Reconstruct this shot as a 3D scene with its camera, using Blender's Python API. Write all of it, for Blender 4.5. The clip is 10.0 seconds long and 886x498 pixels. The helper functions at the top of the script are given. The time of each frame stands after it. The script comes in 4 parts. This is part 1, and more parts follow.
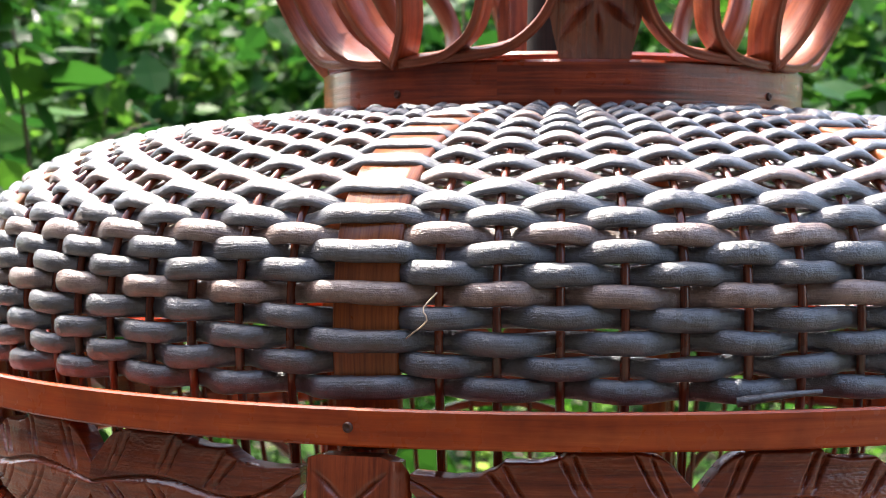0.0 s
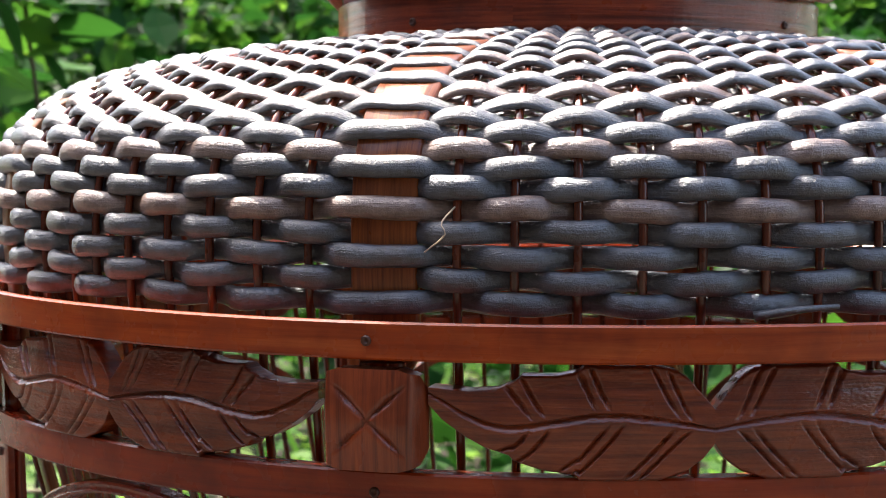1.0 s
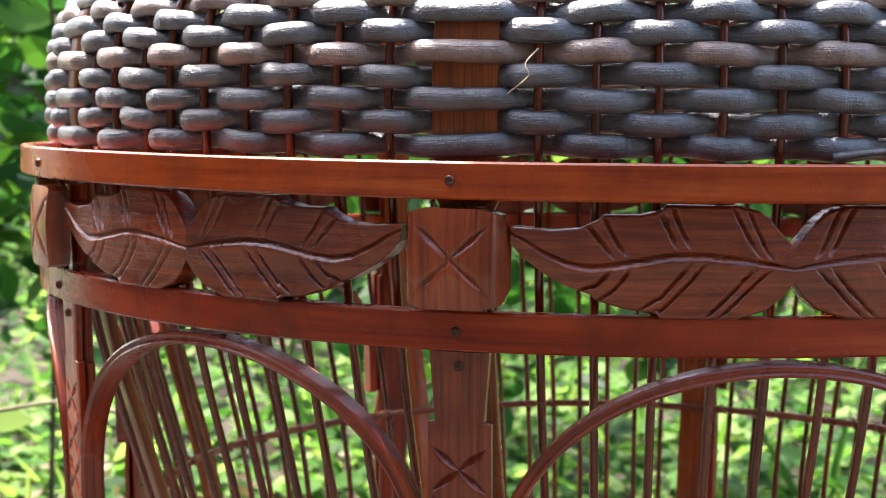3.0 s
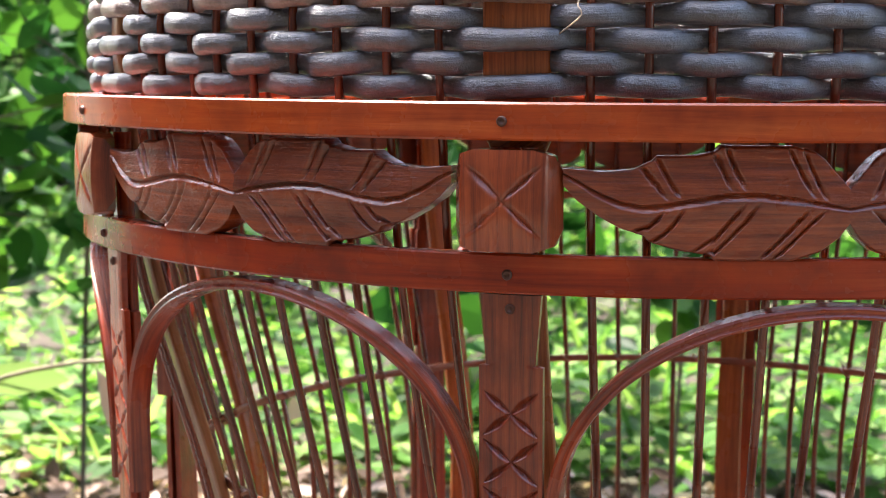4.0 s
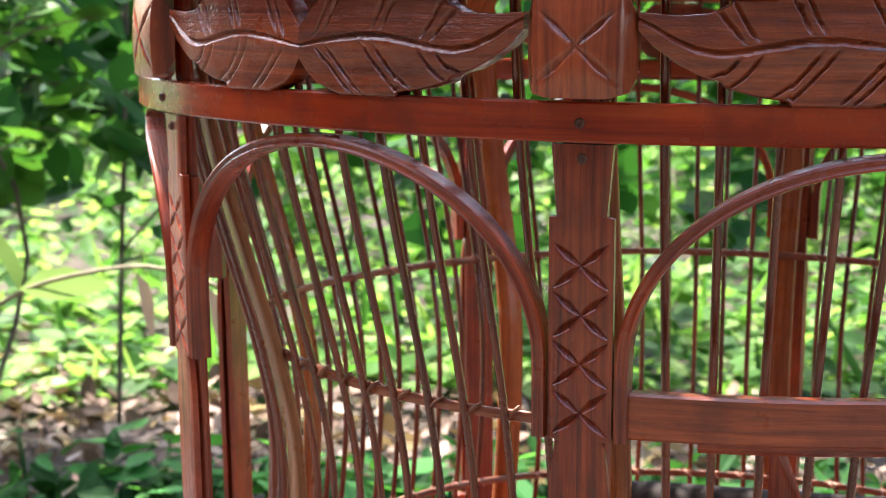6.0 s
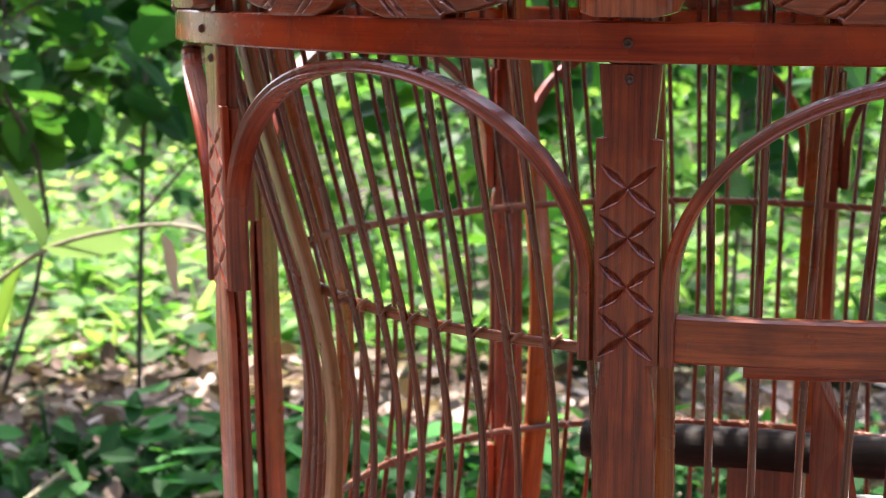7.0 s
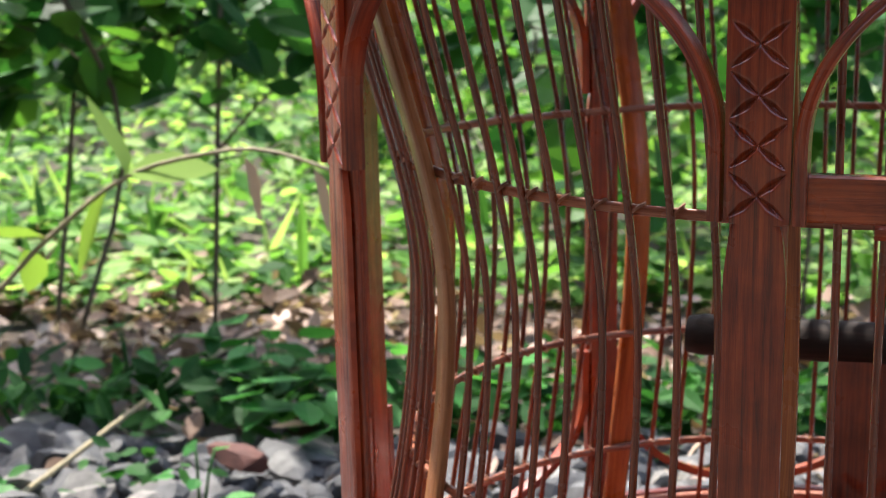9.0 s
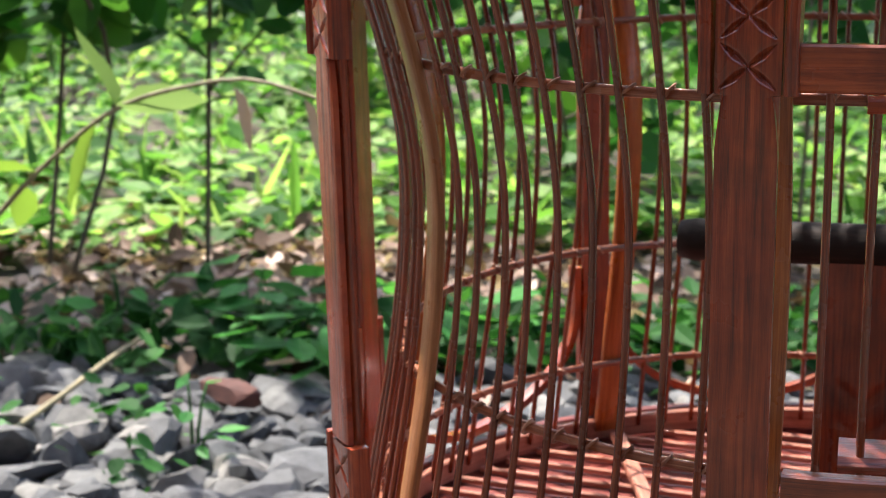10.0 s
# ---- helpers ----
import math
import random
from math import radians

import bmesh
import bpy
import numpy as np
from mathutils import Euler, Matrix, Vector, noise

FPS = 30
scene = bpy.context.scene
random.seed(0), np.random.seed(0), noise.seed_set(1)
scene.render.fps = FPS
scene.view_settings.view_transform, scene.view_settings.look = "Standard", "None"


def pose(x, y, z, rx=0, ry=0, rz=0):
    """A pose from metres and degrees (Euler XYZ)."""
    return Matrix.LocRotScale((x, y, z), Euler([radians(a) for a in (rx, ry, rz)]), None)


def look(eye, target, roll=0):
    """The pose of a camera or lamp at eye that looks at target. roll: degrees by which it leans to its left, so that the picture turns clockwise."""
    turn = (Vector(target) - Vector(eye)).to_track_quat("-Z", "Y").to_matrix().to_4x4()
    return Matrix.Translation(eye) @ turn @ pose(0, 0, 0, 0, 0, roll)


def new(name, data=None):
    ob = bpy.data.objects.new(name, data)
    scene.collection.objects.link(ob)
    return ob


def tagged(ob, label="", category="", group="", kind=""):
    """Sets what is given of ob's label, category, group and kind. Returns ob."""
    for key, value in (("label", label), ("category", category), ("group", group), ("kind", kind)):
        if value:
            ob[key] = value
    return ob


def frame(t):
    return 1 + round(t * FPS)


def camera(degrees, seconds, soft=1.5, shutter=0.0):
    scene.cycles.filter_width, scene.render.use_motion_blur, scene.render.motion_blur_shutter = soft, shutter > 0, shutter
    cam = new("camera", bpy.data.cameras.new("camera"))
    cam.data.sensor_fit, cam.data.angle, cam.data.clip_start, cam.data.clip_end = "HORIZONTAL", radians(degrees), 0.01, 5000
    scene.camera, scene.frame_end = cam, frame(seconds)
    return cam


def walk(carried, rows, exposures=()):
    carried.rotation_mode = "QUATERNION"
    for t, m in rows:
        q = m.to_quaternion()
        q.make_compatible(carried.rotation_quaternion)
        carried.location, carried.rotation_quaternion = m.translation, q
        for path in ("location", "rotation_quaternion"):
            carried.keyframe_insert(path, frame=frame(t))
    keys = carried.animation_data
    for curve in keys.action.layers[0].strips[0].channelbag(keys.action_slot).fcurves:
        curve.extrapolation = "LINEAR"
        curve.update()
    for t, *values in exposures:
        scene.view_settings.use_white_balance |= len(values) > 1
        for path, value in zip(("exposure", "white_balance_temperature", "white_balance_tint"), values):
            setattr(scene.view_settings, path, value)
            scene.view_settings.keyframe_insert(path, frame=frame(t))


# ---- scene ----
cam = camera(30.0, 10.0, 0.6)
cam.data.dof.use_dof, cam.data.dof.focus_distance, cam.data.dof.aperture_fstop = True, 0.368, 46.0
PATH = [
    (0, (0.125, -0.533, 0.39), (-0.4687, 1.3758, 0.3252), 0.1),
    (0.5, (0.123, -0.533, 0.385), (-0.4728, 1.3736, 0.2913), 0.0),
    (1, (0.123, -0.535, 0.379), (-0.4775, 1.3698, 0.2721), 0.2),
    (1.5, (0.121, -0.537, 0.373), (-0.4732, 1.3679, 0.2440), 0.4),
    (2, (0.118, -0.538, 0.367), (-0.4751, 1.3668, 0.2231), 0.6),
    (3.5, (0.102, -0.548, 0.351), (-0.4925, 1.3523, 0.1696), 0.4),
    (4, (0.1, -0.546, 0.349), (-0.5188, 1.3446, 0.1448), 0.3),
    (4.5, (0.096, -0.547, 0.344), (-0.5280, 1.3404, 0.1248), 0.1),
    (5, (0.094, -0.546, 0.339), (-0.5357, 1.3371, 0.0995), 0.1),
    (5.5, (0.093, -0.546, 0.336), (-0.5472, 1.3296, 0.0682), 0.3),
    (6.8, (0.084, -0.546, 0.317), (-0.5651, 1.3222, 0.0213), 0.8),
    (7, (0.083, -0.549, 0.316), (-0.5749, 1.3145, 0.0107), 0.6),
    (7.5, (0.08, -0.551, 0.312), (-0.5850, 1.3087, -0.0041), 0.7),
    (8, (0.079, -0.552, 0.31), (-0.5972, 1.3020, -0.0163), 0.6),
    (8.5, (0.072, -0.556, 0.305), (-0.6286, 1.2868, -0.0330), 0.4),
    (9, (0.069, -0.556, 0.294), (-0.6523, 1.2750, -0.0626), 0.1),
    (9.5, (0.068, -0.556, 0.282), (-0.6544, 1.2697, -0.0977), -0.1),
    (10, (0.07, -0.554, 0.274), (-0.6422, 1.2713, -0.1295), -0.1),
]
EXPOSURES = [(0, 1.92, 6700, 14), (0.6, 1.62, 6700, 14), (2, 1.82, 6700, 14), (3.6, 2.42, 6700, 15), (4.5, 2.60, 6650, 15), (5.5, 2.56, 6600, 14), (7.0, 2.36, 6500, 13), (7.6, 2.14, 6500, 13), (8.5, 1.94, 6500, 12), (10, 1.9, 6500, 12)]
walk(cam, [(t, look(eye, target, roll)) for t, eye, target, roll in PATH], EXPOSURES)

# ---- light ----
world = bpy.data.worlds.new("world")
scene.world = world
world.use_nodes = True
wn = world.node_tree
sky = wn.nodes.new("ShaderNodeTexSky")
sky.sky_type, sky.sun_disc = "NISHITA", False
SUN_EL, SUN_AZ = 63.0, -56.0          # degrees; azimuth from +y towards +x
sky.sun_elevation, sky.sun_rotation = radians(SUN_EL), radians(SUN_AZ)
wn.links.new(sky.outputs[0], wn.nodes["Background"].inputs[0])
sky.air_density, sky.dust_density = 1.2, 4.0
wn.nodes["Background"].inputs[1].default_value = 0.15
sun = new("sun", bpy.data.lights.new("sun", "SUN"))
sun.data.energy, sun.data.angle, sun.data.color = 3.9, radians(0.6), (1.0, 0.95, 0.87)
sd = Vector((math.sin(radians(SUN_AZ)) * math.cos(radians(SUN_EL)), math.cos(radians(SUN_AZ)) * math.cos(radians(SUN_EL)), math.sin(radians(SUN_EL))))
sun.matrix_world = look(sd * 6, (0, 0, 0))


# ---- materials ----
def material(name):
    m = bpy.data.materials.new(name)
    m.use_nodes = True
    nt = m.node_tree
    return m, nt, nt.nodes["Principled BSDF"]


def node(nt, kind, **values):
    n = nt.nodes.new(kind)
    for key, value in values.items():
        n.inputs[key].default_value = value
    return n


def ramp(nt, source, stops):
    r = nt.nodes.new("ShaderNodeValToRGB")
    el = r.color_ramp.elements
    while len(el) < len(stops):
        el.new(0.5)
    for e, (p, c) in zip(el, stops):
        e.position, e.color = p, (*c, 1)
    nt.links.new(source, r.inputs[0])
    return r.outputs[0]


def bump(nt, height, strength, distance, normal=None):
    b = node(nt, "ShaderNodeBump", Strength=strength, Distance=distance)
    nt.links.new(height, b.inputs["Height"])
    if normal:
        nt.links.new(normal, b.inputs["Normal"])
    return b.outputs[0]


def blend(nt, fac, a, b, kind="MIX"):
    m = nt.nodes.new("ShaderNodeMix")
    m.data_type, m.blend_type = "RGBA", kind
    for sock, v in ((0, fac), (6, a), (7, b)):
        if hasattr(v, "links"):
            nt.links.new(v, m.inputs[sock])
        else:
            m.inputs[sock].default_value = v if sock == 0 else (*v, 1)
    return m.outputs[2]


def wood(name, dark, mid, light, rough=0.3, coat=0.4, wear=0.5, grain_size=(28, 850, 1), rel=0.45, flames=0.4, gloss=0.08):
    """Varnished wood or bamboo: long grain along u, blotchy stain, fine pores."""
    m, nt, bs = material(name)
    uv = nt.nodes.new("ShaderNodeUVMap")
    co = nt.nodes.new("ShaderNodeTexCoord")
    info = nt.nodes.new("ShaderNodeObjectInfo")
    shift = nt.nodes.new("ShaderNodeVectorMath")
    shift.operation = "MULTIPLY_ADD"
    nt.links.new(info.outputs["Random"], shift.inputs[0])
    shift.inputs[1].default_value = (7, 3, 5)
    nt.links.new(uv.outputs[0], shift.inputs[2])
    mp = node(nt, "ShaderNodeMapping", Scale=grain_size)
    nt.links.new(shift.outputs[0], mp.inputs[0])
    grain = node(nt, "ShaderNodeTexNoise", Scale=1.0, Detail=6.0, Roughness=0.7, Distortion=0.4)
    nt.links.new(mp.outputs[0], grain.inputs[0])
    blot = node(nt, "ShaderNodeTexNoise", Scale=55.0, Detail=4.0, Roughness=0.6)
    nt.links.new(co.outputs["Object"], blot.inputs[0])
    fine = node(nt, "ShaderNodeTexNoise", Scale=900.0, Detail=3.0, Roughness=0.6)
    nt.links.new(co.outputs["Object"], fine.inputs[0])
    col = ramp(nt, grain.outputs[0], ((0.34, dark), (0.5, mid), (0.68, light)))
    mp2 = node(nt, "ShaderNodeMapping", Scale=(9, 140, 1))
    nt.links.new(shift.outputs[0], mp2.inputs[0])
    flame = node(nt, "ShaderNodeTexNoise", Scale=1.0, Detail=3.0, Roughness=0.55, Distortion=0.8)
    nt.links.new(mp2.outputs[0], flame.inputs[0])
    col = blend(nt, flames, col, ramp(nt, flame.outputs[0], ((0.33, (0.55, 0.42, 0.38)), (0.5, (1.0, 0.95, 0.9)), (0.68, (1.4, 1.25, 1.15)))), "MULTIPLY")
    stain = ramp(nt, blot.outputs[0], ((0.30, (0.50, 0.42, 0.40)), (0.52, (1, 1, 1)), (0.75, (1.35, 1.28, 1.2))))
    col = blend(nt, wear, col, stain, "MULTIPLY")
    tone = ramp(nt, info.outputs["Random"], ((0, (0.75, 0.74, 0.76)), (1, (1.15, 1.12, 1.1))))
    col = blend(nt, 1.0, col, tone, "MULTIPLY")
    nt.links.new(col, bs.inputs["Base Color"])
    ro = node(nt, "ShaderNodeMapRange")
    nt.links.new(blot.outputs[0], ro.inputs[0])
    ro.inputs[1].default_value, ro.inputs[2].default_value = 0.3, 0.7
    ro.inputs[3].default_value, ro.inputs[4].default_value = rough + 0.15, rough - 0.05
    nt.links.new(ro.outputs[0], bs.inputs["Roughness"])
    bs.inputs["Coat Weight"].default_value, bs.inputs["Coat Roughness"].default_value = coat, gloss
    bs.inputs["Specular IOR Level"].default_value = 0.3
    bs.inputs["Coat IOR"].default_value = 1.5
    n1 = bump(nt, grain.outputs[0], rel, 0.0004)
    n2 = bump(nt, fine.outputs[0], 0.2, 0.0002, n1)
    nt.links.new(n2, bs.inputs["Normal"])
    nt.links.new(bump(nt, fine.outputs[0], 0.15, 0.0002, bump(nt, blot.outputs[0], 0.06, 0.0005, bump(nt, grain.outputs[0], rel * 0.4, 0.0003))), bs.inputs["Coat Normal"])
    return m


def rattan(name, dark, light, worn):
    """Worn dyed rattan: fibrous grain along the strand, scuffed paler in patches."""
    m, nt, bs = material(name)
    uv = nt.nodes.new("ShaderNodeUVMap")
    co = nt.nodes.new("ShaderNodeTexCoord")
    info = nt.nodes.new("ShaderNodeObjectInfo")
    shift = nt.nodes.new("ShaderNodeVectorMath")
    shift.operation = "MULTIPLY_ADD"
    nt.links.new(info.outputs["Random"], shift.inputs[0])
    shift.inputs[1].default_value = (11, 3, 5)
    nt.links.new(uv.outputs[0], shift.inputs[2])
    mp = node(nt, "ShaderNodeMapping", Scale=(70, 2600, 1))
    nt.links.new(shift.outputs[0], mp.inputs[0])
    fib = node(nt, "ShaderNodeTexNoise", Scale=1.0, Detail=5.0, Roughness=0.7)
    nt.links.new(mp.outputs[0], fib.inputs[0])
    big = node(nt, "ShaderNodeTexNoise", Scale=130.0, Detail=5.0, Roughness=0.7)
    nt.links.new(co.outputs["Object"], big.inputs[0])
    a = ramp(nt, fib.outputs[0], ((0.32, dark), (0.7, light)))
    b = ramp(nt, big.outputs[0], ((0.42, (0, 0, 0)), (0.66, (1, 1, 1))))
    col = blend(nt, b, a, worn)
    nt.links.new(col, bs.inputs["Base Color"])
    ro = ramp(nt, big.outputs[0], ((0.35, (0.36, 0.36, 0.36)), (0.7, (0.52, 0.52, 0.52))))
    nt.links.new(ro, bs.inputs["Roughness"])
    bs.inputs["Specular IOR Level"].default_value = 0.8
    bs.inputs["Coat Weight"].default_value, bs.inputs["Coat Roughness"].default_value = 1.0, 0.25
    bs.inputs["Coat IOR"].default_value = 1.75
    n1 = bump(nt, big.outputs[0], 0.3, 0.0008)
    fine = node(nt, "ShaderNodeTexNoise", Scale=900.0, Detail=4.0, Roughness=0.7)
    nt.links.new(co.outputs["Object"], fine.inputs[0])
    n2 = bump(nt, fine.outputs[0], 0.7, 0.0005, n1)
    nt.links.new(bump(nt, fib.outputs[0], 0.7, 0.0004, n2), bs.inputs["Normal"])
    nt.links.new(bump(nt, fine.outputs[0], 0.75, 0.0005, bump(nt, fib.outputs[0], 0.35, 0.0003)), bs.inputs["Coat Normal"])
    return m


def leafy(name, colours, through_light=0.5, rough=0.4):
    """Leaves: colour varies leaf by leaf, light comes through them."""
    m, nt, bs = material(name)
    geo = nt.nodes.new("ShaderNodeNewGeometry")
    n = len(colours) - 1
    col = ramp(nt, geo.outputs["Random Per Island"], [(i / n, c) for i, c in enumerate(colours)])
    nt.links.new(col, bs.inputs["Base Color"])
    bs.inputs["Roughness"].default_value, bs.inputs["Specular IOR Level"].default_value = rough, 0.1
    tr = nt.nodes.new("ShaderNodeBsdfTranslucent")
    warm = blend(nt, 1.0, col, (1.35, 1.4, 0.75), "MULTIPLY")
    nt.links.new(warm, tr.inputs[0])
    mix = nt.nodes.new("ShaderNodeMixShader")
    mix.inputs[0].default_value = through_light
    nt.links.new(bs.outputs[0], mix.inputs[1])
    nt.links.new(tr.outputs[0], mix.inputs[2])
    nt.links.new(mix.outputs[0], nt.nodes["Material Output"].inputs[0])
    return m


def grainy(name, stops, scale, rough, rel=0.003, island=False):
    m, nt, bs = material(name)
    co = nt.nodes.new("ShaderNodeTexCoord")
    a = node(nt, "ShaderNodeTexNoise", Scale=scale, Detail=8.0, Roughness=0.65)
    nt.links.new(co.outputs["Object"], a.inputs[0])
    col = ramp(nt, a.outputs[0], stops)
    if island:
        geo = nt.nodes.new("ShaderNodeNewGeometry")
        tone = ramp(nt, geo.outputs["Random Per Island"], ((0, (0.4, 0.42, 0.45)), (0.55, (0.95, 0.97, 1.0)), (0.85, (1.3, 1.25, 1.15)), (1, (2.2, 2.05, 1.85))))
        col = blend(nt, 1.0, col, tone, "MULTIPLY")
    nt.links.new(col, bs.inputs["Base Color"])
    bs.inputs["Roughness"].default_value = rough
    nt.links.new(bump(nt, a.outputs[0], 0.6, rel), bs.inputs["Normal"])
    return m


WOOD_UP = wood("varnished_wood_upright", (0.095, 0.011, 0.004), (0.25, 0.035, 0.0092), (0.38, 0.072, 0.019), 0.28, 0.8, 0.8, (20, 600, 1), 0.8, 0.4)
WOOD_CARVED = wood("varnished_wood_carved", (0.12, 0.020, 0.006), (0.235, 0.043, 0.0115), (0.33, 0.070, 0.019), 0.28, 1.0, 0.7, (24, 600, 1), 0.9, 0.35)
WOOD_BAND = wood("varnished_wood_band", (0.22, 0.028, 0.005), (0.35, 0.053, 0.0092), (0.46, 0.096, 0.020), 0.24, 0.6, 0.7, (10, 260, 1), 0.12, 0.2, 0.18)
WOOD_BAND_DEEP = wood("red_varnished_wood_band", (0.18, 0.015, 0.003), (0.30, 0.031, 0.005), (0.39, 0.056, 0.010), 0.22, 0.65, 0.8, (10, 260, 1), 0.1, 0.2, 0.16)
WOOD_CROWN = wood("faded_varnished_strip", (0.15, 0.034, 0.012), (0.25, 0.065, 0.026), (0.36, 0.115, 0.05), 0.36, 0.3, 0.6, (20, 600, 1), 0.45, 0.3)
WOOD_SLAT = wood("amber_bamboo_slat", (0.20, 0.044, 0.009), (0.36, 0.095, 0.019), (0.48, 0.15, 0.034), 0.28, 0.4, 0.3)
WOOD_FLOOR = wood("worn_red_wood", (0.07, 0.010, 0.007), (0.14, 0.022, 0.017), (0.22, 0.045, 0.034), 0.4, 0.15, 0.5)
# pinkish tone carries the light along the thin floor slats
WOOD_PINK = wood("lit_pinkish_slat", (0.20, 0.06, 0.035), (0.33, 0.13, 0.085), (0.45, 0.22, 0.15), 0.4, 0.2, 0.5)
WOOD_DARK = wood("dark_wood", (0.008, 0.006, 0.005), (0.014, 0.009, 0.007), (0.03, 0.018, 0.013), 0.7, 0.0)
BAMBOO = wood("varnished_bamboo_stick", (0.058, 0.009, 0.0035), (0.145, 0.026, 0.0085), (0.25, 0.060, 0.021), 0.2, 1.0)
# tan of one inner slat: the light on it is put into the colour
BAMBOO_LIT = wood("lit_bamboo", (0.20, 0.075, 0.026), (0.29, 0.120, 0.045), (0.37, 0.175, 0.07), 0.32, 0.3, 0.4)
# paler than the hoops: small highlights on the knots put into the colour
BINDING = wood("binding_fibre", (0.17, 0.06, 0.030), (0.32, 0.15, 0.09), (0.48, 0.28, 0.19), 0.3, 0.3, 0.4)
HOOP = wood("bound_hoop", (0.13, 0.036, 0.017), (0.25, 0.082, 0.040), (0.38, 0.155, 0.085), 0.26, 0.6, 0.5)
STRAND_BLACK = rattan("black_rattan", (0.005, 0.0063, 0.0088), (0.027, 0.034, 0.047), (0.070, 0.088, 0.115))
STRAND_BROWN = rattan("brown_rattan", (0.060, 0.026, 0.017), (0.19, 0.105, 0.075), (0.29, 0.19, 0.15))
FIBRE = grainy("dry_fibre", ((0.3, (0.35, 0.26, 0.18)), (0.7, (0.55, 0.45, 0.34))), 300, 0.6, 0.0003)
CUP = grainy("pale_plastic", ((0.3, (0.55, 0.55, 0.53)), (0.7, (0.68, 0.68, 0.66))), 60, 0.4, 0.0003)
# darker green stands in for shade on the saplings and far bushes
LEAF_SHADE = leafy("shaded_broad_leaf", ((0.010, 0.048, 0.013), (0.018, 0.078, 0.018), (0.034, 0.115, 0.022), (0.075, 0.19, 0.03)), 0.42, 0.45)
# the darkest tone stands in for pockets of shade among the bushes
LEAF_BUSH = leafy("bush_leaf", ((0.012, 0.05, 0.012), (0.032, 0.105, 0.02), (0.08, 0.20, 0.036), (0.165, 0.30, 0.065)), 0.5, 0.35)
LEAF_LOW = leafy("low_plant_leaf", ((0.008, 0.038, 0.009), (0.016, 0.068, 0.016), (0.045, 0.145, 0.032)), 0.4, 0.6)
LEAF_WEED = leafy("weed_leaf", ((0.03, 0.13, 0.03), (0.05, 0.19, 0.045), (0.09, 0.27, 0.07)), 0.45, 0.45)
# dark end painted for shaded pockets, pale end for bright sun spots
LEAF_GRASS = leafy("grass_blade", ((0.018, 0.06, 0.014), (0.05, 0.14, 0.03), (0.125, 0.265, 0.06), (0.30, 0.42, 0.15)), 0.5, 0.5)
LEAF_LITTER = leafy("dry_leaf", ((0.04, 0.025, 0.017), (0.12, 0.08, 0.057), (0.26, 0.18, 0.14), (0.56, 0.44, 0.37)), 0.2, 0.6)
LEAF_PALE = leafy("pale_young_leaf", ((0.11, 0.19, 0.035), (0.15, 0.24, 0.05)), 0.4, 0.8)
BARK = grainy("bark", ((0.3, (0.04, 0.032, 0.02)), (0.7, (0.13, 0.10, 0.06))), 60, 0.85)
CANE = grainy("dry_cane", ((0.3, (0.13, 0.11, 0.06)), (0.7, (0.26, 0.22, 0.12))), 80, 0.7)
STONE = grainy("gravel_stone", ((0.3, (0.024, 0.025, 0.026)), (0.7, (0.105, 0.106, 0.106))), 55, 0.8, 0.002, True)
BRICK = grainy("brick_red_stone", ((0.3, (0.04, 0.014, 0.010)), (0.7, (0.10, 0.034, 0.024))), 70, 0.85, 0.002)
SOIL = grainy("soil", ((0.3, (0.024, 0.018, 0.013)), (0.5, (0.055, 0.040, 0.029)), (0.66, (0.045, 0.062, 0.025))), 5, 0.95, 0.01)
SCREEN_WALL = grainy("dark_screen_wall", ((0.3, (0.014, 0.011, 0.009)), (0.7, (0.034, 0.026, 0.02))), 3, 0.8, 0.002)
SCREW = grainy("dark_screw", ((0.3, (0.05, 0.018, 0.010)), (0.7, (0.13, 0.05, 0.03))), 400, 0.35, 0.0003)


# ---- mesh helpers ----
def mesh_of(name, verts, faces, mat, smooth=True, uvs=None, wrap=None):
    me = bpy.data.meshes.new(name)
    me.from_pydata([tuple(v) for v in verts], [], faces)
    me.materials.append(mat)
    me.polygons.foreach_set("use_smooth", [smooth] * len(me.polygons))
    if uvs is not None:
        layer = me.uv_layers.new(name="UVMap")
        index = np.empty(len(me.loops), int)
        me.loops.foreach_get("vertex_index", index)
        at = np.asarray(uvs, float)[index]
        if wrap:                                # carry u across the seam of a closed body
            seam = np.arange(len(index)) >= len(index) - 4 * wrap[0]
            at[seam & (index < wrap[0]), 0] += wrap[1]
        layer.data.foreach_set("uv", at.ravel())
    me.update()
    return me


def part(name, me, parent, label="", m=None):
    ob = new(name, me)
    ob.parent = parent
    if m is not None:
        ob.matrix_basis = m
    if label:
        tagged(ob, label)
    return ob


def spin(a):
    return Matrix.Rotation(radians(a), 4, "Z")


def polar(a, r, z):
    """Angle in degrees from the front (-y) towards +x."""
    a = radians(a)
    return Vector((r * math.sin(a), -r * math.cos(a), z))


